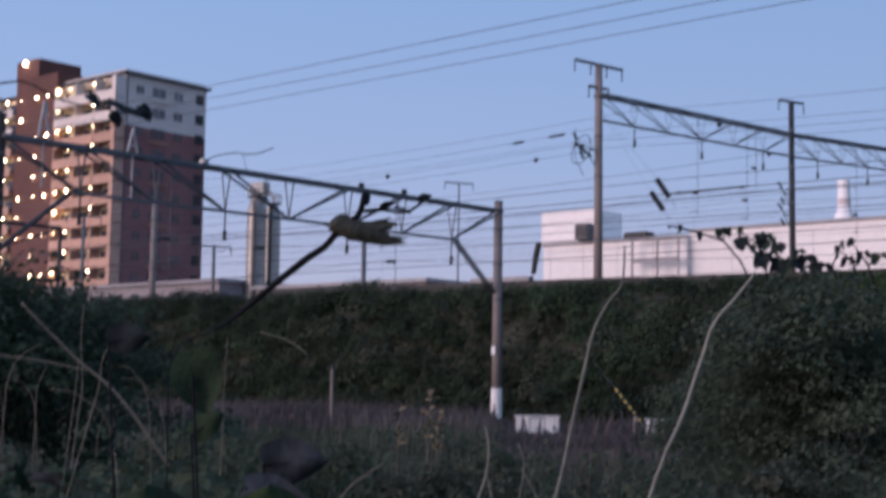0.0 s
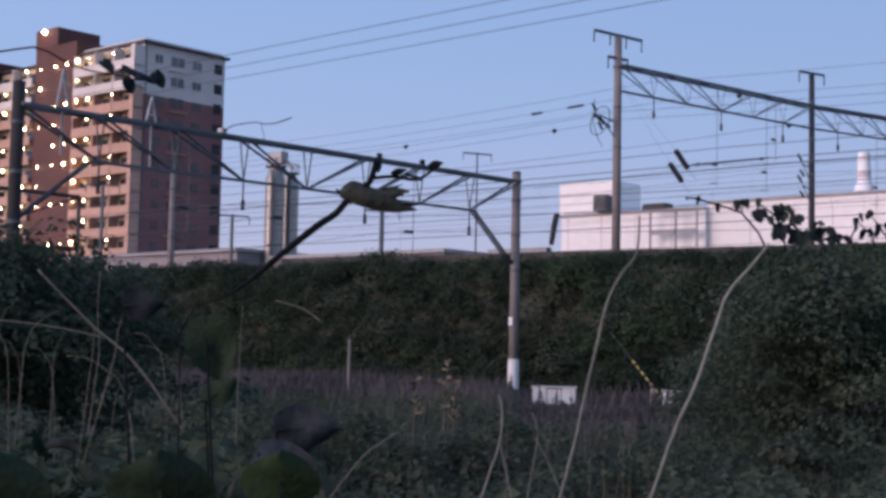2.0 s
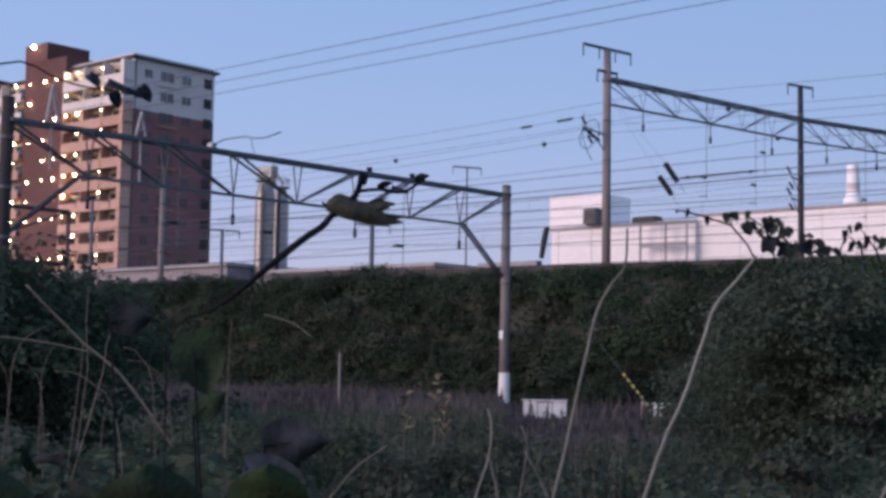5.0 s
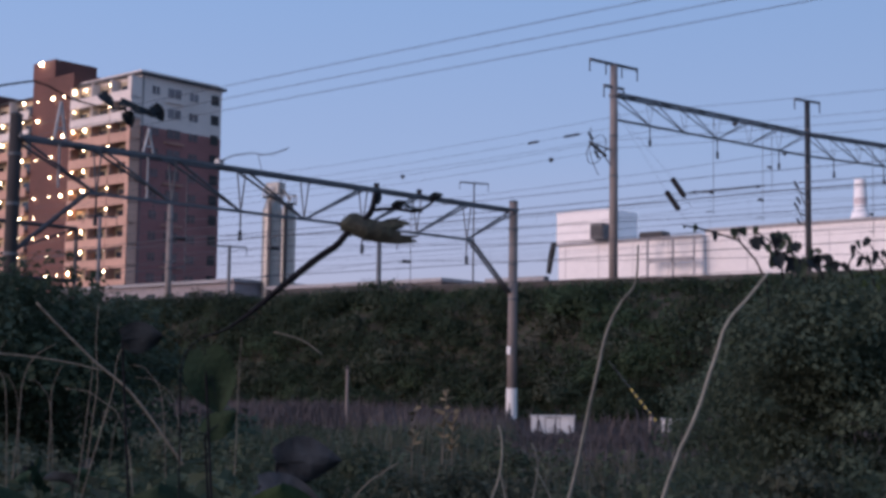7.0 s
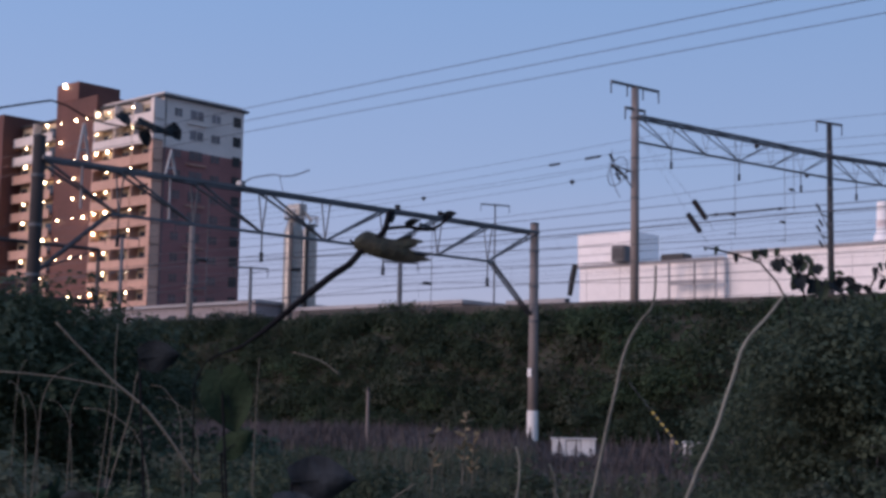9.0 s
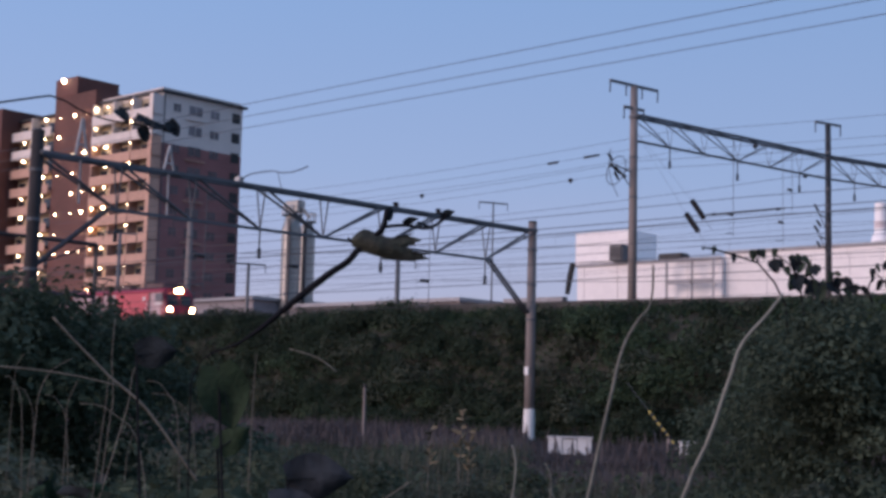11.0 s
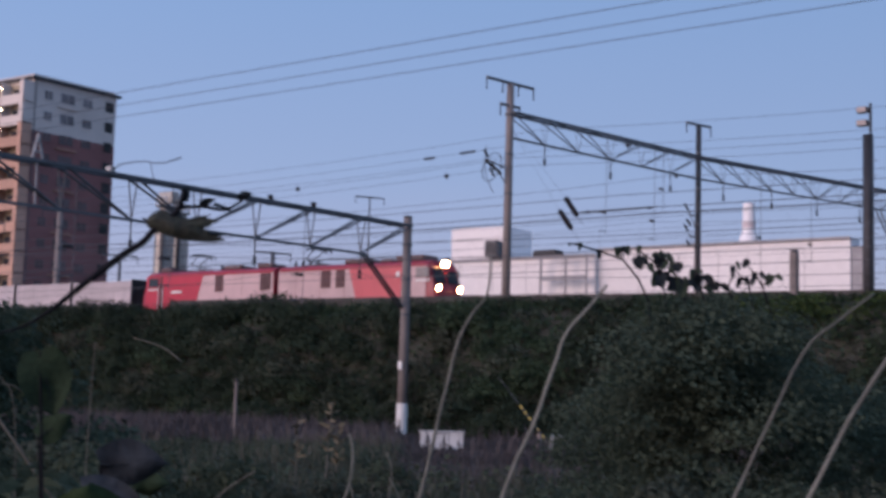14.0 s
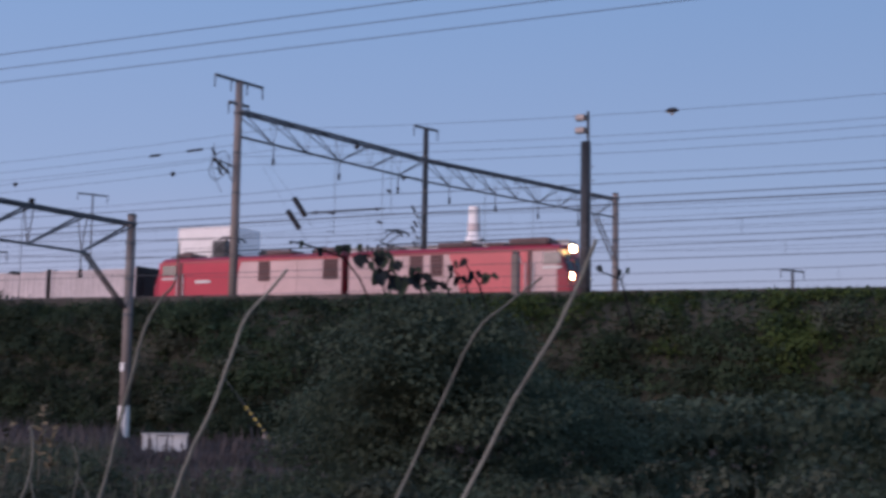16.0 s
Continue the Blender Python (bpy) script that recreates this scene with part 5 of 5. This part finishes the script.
BRANCH_TWIG = ((-0.909, 0.918, 1.761), (-0.893, 0.931, 1.763), (-0.878, 0.946, 1.761), (-0.866, 0.955, 1.77), (-0.865, 0.956, 1.775))
UPPER_TWIG = ((-1.492, 0.902, 1.954), (-1.444, 0.948, 1.937), (-1.423, 0.968, 1.929), (-1.403, 0.987, 1.926), (-1.387, 1.003, 1.921), (-1.364, 1.023, 1.921))


def stem_thing(name, label, points, r0, r1, mat, category="stem", group="bare stems", foot=True, sprawl=0.0):
    pts = [Vector(p) for p in points]
    if sprawl:
        p, away = pts[0], (pts[0] - pts[1]).normalized()
        far = p + away * sprawl
        pts = [Vector((far.x, far.y, -0.03)), Vector((far.x, far.y, far.z * 0.5)), Vector((far.x, far.y, far.z - 0.12)), far] + pts
    elif foot:
        p, q = pts[0], pts[1]
        fall = (p - q) / max(q.z - p.z, 0.03)      # sideways shift for each metre down
        fall *= min(1.0, 0.7 / max(math.hypot(fall.x, fall.y), 0.01))
        pts = [Vector((p.x + fall.x * 0.62, p.y + fall.y * 0.62, -0.03)), Vector((p.x + fall.x * 0.5, p.y + fall.y * 0.5, p.z - 0.55)), Vector((p.x + fall.x * 0.25, p.y + fall.y * 0.25, p.z - 0.25))] + pts
    smooth = []
    for i in range(len(pts) - 1):
        a, b = pts[max(i - 1, 0)], pts[min(i + 2, len(pts) - 1)]
        p, q = pts[i], pts[i + 1]
        for k in range(4):
            u = k / 4
            smooth.append(0.5 * ((2 * p) + (q - a) * u + (2 * a - 5 * p + 4 * q - b) * u * u + (3 * p - a - 3 * q + b) * u ** 3))
    smooth.append(pts[-1])
    n = len(smooth)
    wob = [p + Vector((noise.noise(p * 30), noise.noise(p * 30 + Vector((7, 0, 0))), 0)) * r0 * 0.35 for p in smooth]
    radii = [r0 + (r1 - r0) * (i / (n - 1)) ** 1.3 for i in range(n)]
    if sprawl:
        radii = [min(r, 0.0007 + 0.0002 * max(i - 13, 0)) for i, r in enumerate(radii)]
    ob = part(name, tube(bmesh.new(), wob, radii, 7), mat, smooth=True)
    return tagged(ob, label, category, group)


for pts, r0, r1 in ((STEM_A, 0.0048, 0.0018), (STEM_B, 0.0038, 0.0022), (STEM_C, 0.0032, 0.0016), (STEM_D, 0.0038, 0.0026), (STEM_E, 0.0034, 0.0016), (STEM_F, 0.0025, 0.0014), (STEM_G, 0.0032, 0.0015), (STEM_H, 0.0022, 0.0011)):
    stem_thing("plant_stem", "tall bare pale weed stem rising from the undergrowth", pts, r0, r1, M_STEM)
for pts, r0, r1 in ((STALK_A[::-1], 0.0036, 0.0028), (STALK_C, 0.002, 0.001), (STALK_D, 0.0022, 0.001), (STALK_E, 0.002, 0.001), (STALK_F[:3], 0.0016, 0.0009), (STALK_G, 0.0022, 0.001), (STALK_H, 0.0022, 0.001), (STALK_I, 0.0024, 0.0016)):
    stem_thing("dry_stalk", "dry straw-coloured stalk in a tangle", pts, r0, r1, M_STRAW, "stalk", "dry stalks")
tangle = np.random.default_rng(17)
for i in range(8):
    az, r = tangle.uniform(-17.5, -8.5), tangle.uniform(3.1, 5.2)
    x, y = at(az, r)
    z = 1.6 + r * tangle.uniform(-0.02, 0.035)
    d = RIGHTWARD * tangle.normal(0, 0.16)
    stem_thing("dry_stalk", "thin dry straw-coloured stalk in a tangle", ((x, y, -0.03), (x, y, 0.8), (x + d.x * 0.1, y + d.y * 0.1, z - 0.15), (x + d.x * 0.3, y + d.y * 0.3, z - 0.02), (x + d.x * 0.5, y + d.y * 0.5, z)), 0.0015, 0.0007, M_STRAW, "stalk", "dry stalks", foot=False)
for pts in (STALK_B, STALK_J[:3]):
    stem_thing("bent_stalk", "bent dry stalk lying across the tangle", pts, 0.0018, 0.0012, M_STRAW, "stalk", "dry stalks", foot=False)
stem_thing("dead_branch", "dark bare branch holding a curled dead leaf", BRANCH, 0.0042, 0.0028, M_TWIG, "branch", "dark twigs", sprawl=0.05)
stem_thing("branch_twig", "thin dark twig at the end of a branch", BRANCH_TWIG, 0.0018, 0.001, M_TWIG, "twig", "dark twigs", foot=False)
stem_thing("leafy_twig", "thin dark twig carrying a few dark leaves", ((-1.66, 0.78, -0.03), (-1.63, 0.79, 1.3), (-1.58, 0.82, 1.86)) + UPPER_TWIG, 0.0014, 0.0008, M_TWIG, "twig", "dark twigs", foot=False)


def leaf_blade(bm, base, along, side, length, width, cup=0.15, wave=0.05, lobed=0.0):
    """A broad pointed leaf with a folded midrib and gently waved edge."""
    base, along, side = Vector(base), Vector(along).normalized(), Vector(side)
    side = (side - along * side.dot(along)).normalized()
    up = along.cross(side)
    rows, n = [], 9
    for i in range(n):
        u = i / (n - 1)
        w = width * 0.5 * math.sin(math.pi * min(u * 0.86 + 0.14, 1.0)) ** 0.75 * (1 - 0.15 * u)
        w *= 1 + lobed * math.sin(u * 9)
        row = []
        for j in (-1, -0.5, 0, 0.5, 1):
            h = abs(j) * cup * width + wave * width * math.sin(u * 7 + j * 2) - 0.25 * length * u * u * cup * 3
            row.append(bm.verts.new(base + along * (u * length - abs(j) * 0.06 * length * (1 - u)) + side * (w * j) + up * h))
        rows.append(row)
    for r, s in zip(rows, rows[1:]):
        for k in range(4):
            bm.faces.new((r[k], r[k + 1], s[k + 1], s[k]))
    return bm


def build_dead_leaf():
    a = Vector((-0.930, 0.900, 1.748))
    t = thing("dead_leaf", "curled olive-brown dead leaf caught on a branch", "leaf", a)
    ax = (RIGHTWARD - UP * 0.1).normalized()
    n = ax.cross(UP).normalized()
    L, wide, tall = 0.072, 18, 10
    bm = bmesh.new()
    for face in (-1, 1):            # two halves folded together along the upper edge, bulging apart
        rows = []
        for i in range(wide + 1):
            u = i / wide
            low = -0.0125 * math.sin(math.pi * min(0.1 + u * 0.75, 1)) ** 0.7 - 0.001 * u
            high = 0.0105 * min(1.0, u * 5 + 0.1) ** 0.6 * (1 - 0.25 * u) + 0.002 * math.sin(u * 9)
            row = []
            for j in range(tall + 1):
                v = j / tall
                end = 1.0 - 0.2 * math.sin(math.pi * min(v * 1.15, 1)) - 0.14 * v + 0.035 * math.sin(v * 21)      # a notched, torn end
                bulge = 0.007 * math.sin(math.pi * v) * math.sin(math.pi * min(0.12 + u * 0.85, 1)) + 0.0007
                crease = 0.0012 * noise.noise((u * 6, v * 5, 4.0 + face))
                row.append(bm.verts.new(ax * (u * L * end) + UP * (low + (high - low) * v) + n * (face * bulge + crease)))
            rows.append(row)
        for r, q in zip(rows, rows[1:]):
            for k in range(tall):
                bm.faces.new((r[k], r[k + 1], q[k + 1], q[k]))
    part("curled_blade", bm, M_DEADLEAF, t, smooth=True)
    bm = bmesh.new()
    for u, rise, lean, size in ((0.5, 0.006, 0.3, 0.022), (0.68, -0.005, 0.02, 0.024)):
        leaf_blade(bm, ax * (L * u) + UP * rise, ax + UP * lean, n + UP * 0.5, size, 0.007)
    part("frayed_tip", bm, M_DEADLEAF, t)
    part("leaf_stalk", tube(bmesh.new(), [Vector((0, 0, 0)), ax * -0.004 + UP * 0.002, ax * 0.01 + UP * -0.01], 0.0012, 6), M_TWIG, t)


build_dead_leaf()


def build_small_leaf(p, length, width, along, label, mat, name="leaf", stalk=None, group="dark leaves on twigs", side=None):
    bm = leaf_blade(bmesh.new(), (0, 0, 0), along, side or FORWARD * 0.5 + RIGHTWARD, length, width)
    t = thing(name, label, "leaf", p, group=group)
    part("blade", bm, mat, t)
    rib = Vector(along).normalized()
    part("midrib", tube(bmesh.new(), [rib * -length * 0.12, rib * length * 0.4, rib * length * 0.7], [length * 0.022, length * 0.016, length * 0.008], 5), M_TWIG, t)
    if stalk:
        part("leaf_stalk", tube(bmesh.new(), [rib * -length * 0.1] + [Vector(s) - Vector(p) for s in stalk], length * 0.02, 5), M_TWIG, t)
    return t


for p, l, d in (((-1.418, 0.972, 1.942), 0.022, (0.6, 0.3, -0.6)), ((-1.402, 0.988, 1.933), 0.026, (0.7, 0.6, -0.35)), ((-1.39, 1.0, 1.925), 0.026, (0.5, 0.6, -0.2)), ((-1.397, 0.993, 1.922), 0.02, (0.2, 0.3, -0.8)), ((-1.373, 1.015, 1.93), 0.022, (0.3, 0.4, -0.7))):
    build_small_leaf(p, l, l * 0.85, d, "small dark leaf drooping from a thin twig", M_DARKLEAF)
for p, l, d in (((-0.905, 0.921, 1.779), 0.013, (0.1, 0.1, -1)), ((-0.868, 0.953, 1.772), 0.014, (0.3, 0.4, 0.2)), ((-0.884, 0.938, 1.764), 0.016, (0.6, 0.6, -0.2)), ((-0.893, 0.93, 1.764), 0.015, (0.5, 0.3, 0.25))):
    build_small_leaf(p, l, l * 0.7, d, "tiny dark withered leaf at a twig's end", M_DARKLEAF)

for p, l, w, d, m in (((-1.36, 0.82, 1.415), 0.075, 0.13, (0.1, -0.1, 0.6), M_NEARLEAF), ((-1.235, 0.945, 1.42), 0.075, 0.125, (0.1, -0.15, 0.6), M_NEARLEAF), ((-1.10, 0.99, 1.445), 0.055, 0.09, (0.1, -0.1, 0.6), M_BRIGHTLEAF),
                      ((-1.365, 1.22, 1.50), 0.085, 0.07, (0.7, 0.6, 0.05), M_BLUELEAF), ((-1.38, 1.205, 1.47), 0.08, 0.05, (0.7, 0.6, -0.2), M_BLUELEAF), ((-1.84, 1.32, 1.665), 0.065, 0.055, (0.7, 0.6, 0.1), M_DARKLEAF),
                      ((-1.7125, 1.381, 1.649), 0.1, 0.085, (0.16, 0.2, -0.95), M_NEARLEAF), ((-1.745, 1.412, 1.52), 0.06, 0.045, (0.4, 0.4, 0.4), M_NEARLEAF), ((-1.5, 1.12, 1.40), 0.07, 0.06, (-0.5, -0.3, 0.4), M_NEARLEAF), ((-1.6, 1.2, 1.43), 0.06, 0.05, (0.6, 0.4, 0.1), M_DARKLEAF)):
    t = thing("broad_leaf_plant", "broad green leaf on a stalk in the undergrowth", "plant", (p[0], p[1], 0), group="broad leaf plants")
    base = Vector((0, 0, p[2]))
    lf = part("leaf", leaf_blade(bmesh.new(), base, d, RIGHTWARD, l, w, cup=0.1), m, t, smooth=True)
    part("midrib", tube(bmesh.new(), [base, base + Vector(d).normalized() * l * 0.75], [0.0012, 0.0005], 5), M_DARKLEAF, lf)
    part("leaf_stalk", tube(bmesh.new(), [(0.06, 0.05, -0.02), (0.04, 0.03, p[2] * 0.6), base], [0.004, 0.003, 0.0018], 6), M_TWIG, t)

# broad leaves hanging in the tangle beyond them
leafy = np.random.default_rng(41)
for i in range(26):
    az, r = leafy.uniform(-17.5, -4.5), leafy.uniform(2.6, 4.4)
    x, y = at(az, r)
    z = 1.6 + r * math.tan(radians(leafy.uniform(-8.0, -3.2)))
    t = thing("broad_leaf_plant", "dull green broad leaf drooping in the dry tangle", "plant", (x, y, 0), group="broad leaf plants")
    size = leafy.uniform(0.045, 0.08)
    d = RIGHTWARD * leafy.normal(0, 0.6) + FORWARD * leafy.normal(0, 0.4) + UP * leafy.uniform(-0.8, 0.5)
    side = RIGHTWARD * leafy.normal(0, 0.6) + UP * leafy.normal(0, 0.5) + FORWARD * 0.2
    base = Vector((0, 0, z))
    part("leaf", leaf_blade(bmesh.new(), base, d, side, size, size * leafy.uniform(0.55, 0.85), cup=0.28, wave=0.09, lobed=0.08), (M_NEARLEAF, M_DARKLEAF, M_NEARLEAF)[i % 3], t, smooth=True)
    part("leaf_stalk", tube(bmesh.new(), [(leafy.normal(0, 0.05), leafy.normal(0, 0.05), -0.02), (0.01, 0.02, z * 0.6), base], [0.003, 0.0022, 0.0014], 5), M_TWIG, t)


for k, (az, r, h) in enumerate(PLUMES):
    build_plume(az, r, h, k)


# ---- kudzu shoots standing out over the bush, against the sky ----
def build_shoot(points, leaves):
    pts = [Vector(p) for p in points]
    t = thing("kudzu_shoot", "kudzu shoot with broad leaves coloured dark as silhouettes over the bush", "plant", pts[0], group="kudzu shoots")
    part("vine", tube(bmesh.new(), [p - pts[0] for p in pts], [0.009] * (len(pts) - 1) + [0.005], 6), M_TWIG, t)
    r = random.uniform
    for p, size in leaves:
        size *= 0.84
        p = Vector(p) - pts[0]
        node = min((q - pts[0] for q in pts), key=lambda q: (q - p).length)
        for k in range(3 if size > 0.13 else 2 if size > 0.085 else 1):      # leaflets hang in twos and threes
            w = size * (1.0 if k == 0 else r(0.6, 0.8))
            at_ = p + UP * size * 0.45 + RIGHTWARD * size * (0, 0.45, -0.45)[k]
            d = RIGHTWARD * (r(-0.4, 0.4) + (0, 0.6, -0.6)[k]) + FORWARD * r(-0.3, 0.3) - UP * r(0.5, 1.0)
            bm = leaf_blade(bmesh.new(), at_, d, RIGHTWARD + FORWARD * r(-0.7, 0.7) + UP * r(-0.3, 0.3), w * 1.15, w * r(0.75, 1.0), cup=0.12, lobed=0.07)
            # silhouette darkness against the sky is put into most leaflets' colour
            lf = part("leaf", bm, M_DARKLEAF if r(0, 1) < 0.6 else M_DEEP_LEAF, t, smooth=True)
            part("leaf_stalk", tube(bmesh.new(), [at_, node], 0.004, 4), M_TWIG, lf)
    return t


build_shoot(((-6.173, 11.426, 2.246), (-6.174, 11.38, 2.546), (-6.236, 11.293, 2.745), (-6.338, 11.175, 2.918), (-6.502, 11.016, 2.989), (-6.641, 10.882, 3.035), (-6.704, 10.824, 3.044)),
            (((-6.697, 10.831, 3.034), 0.035), ((-6.619, 10.903, 3.026), 0.079), ((-6.503, 11.018, 2.964), 0.094), ((-6.371, 11.134, 2.992), 0.102), ((-6.307, 11.191, 3.004), 0.094),))
build_shoot(((-6.061, 11.527, 2.249), (-6.061, 11.482, 2.549), (-6.07, 11.448, 2.724), (-6.115, 11.381, 2.898), (-6.21, 11.28, 2.996)),
            (((-6.216, 11.271, 3.016), 0.087), ((-6.246, 11.262, 2.895), 0.134), ((-6.087, 11.402, 2.924), 0.144), ((-6.155, 11.351, 2.857), 0.096), ((-6.123, 11.366, 2.948), 0.115), ((-6.041, 11.45, 2.89), 0.115),))
build_shoot(((-5.911, 11.663, 2.253), (-5.923, 11.607, 2.553), (-5.94, 11.569, 2.703), (-5.989, 11.507, 2.827)),
            (((-5.986, 11.503, 2.867), 0.115), ((-6.068, 11.446, 2.749), 0.182), ((-5.973, 11.538, 2.712), 0.153), ((-5.979, 11.51, 2.867), 0.106), ((-6.099, 11.42, 2.734), 0.153), ((-5.941, 11.57, 2.693), 0.192),))
build_shoot(((-5.762, 11.798, 2.256), (-5.784, 11.741, 2.506), (-5.811, 11.69, 2.681), (-5.856, 11.632, 2.795)),
            (((-5.807, 11.684, 2.746), 0.144), ((-5.862, 11.623, 2.815), 0.106), ((-5.773, 11.724, 2.682), 0.125), ((-5.814, 11.676, 2.756), 0.134), ((-5.69, 11.796, 2.709), 0.096),))
build_shoot(((-5.556, 11.985, 2.261), (-5.594, 11.905, 2.561), (-5.622, 11.857, 2.711), (-5.564, 11.886, 2.872)),
            (((-5.555, 11.89, 2.903), 0.086), ((-5.586, 11.875, 2.812), 0.072), ((-5.66, 11.824, 2.7), 0.096),))
build_shoot(((-5.272, 11.723, 2.132), (-5.282, 11.681, 2.432), (-5.314, 11.626, 2.707), (-5.393, 11.558, 2.805)),
            (((-5.421, 11.536, 2.829), 0.077), ((-5.375, 11.581, 2.72), 0.106),))
build_shoot(((-5.107, 11.84, 2.137), (-5.159, 11.768, 2.436), (-5.212, 11.701, 2.685), (-5.305, 11.615, 2.858)),
            (((-5.308, 11.61, 2.883), 0.096), ((-5.148, 11.74, 2.748), 0.115), ((-5.271, 11.651, 2.759), 0.134),))
build_shoot(((-4.033, 12.589, 2.272), (-4.085, 12.518, 2.571), (-4.12, 12.47, 2.771), (-4.294, 12.336, 2.856)),
            (((-4.301, 12.329, 2.865), 0.077), ((-4.138, 12.449, 2.835), 0.096), ((-4.071, 12.494, 2.863), 0.067),))



motions()
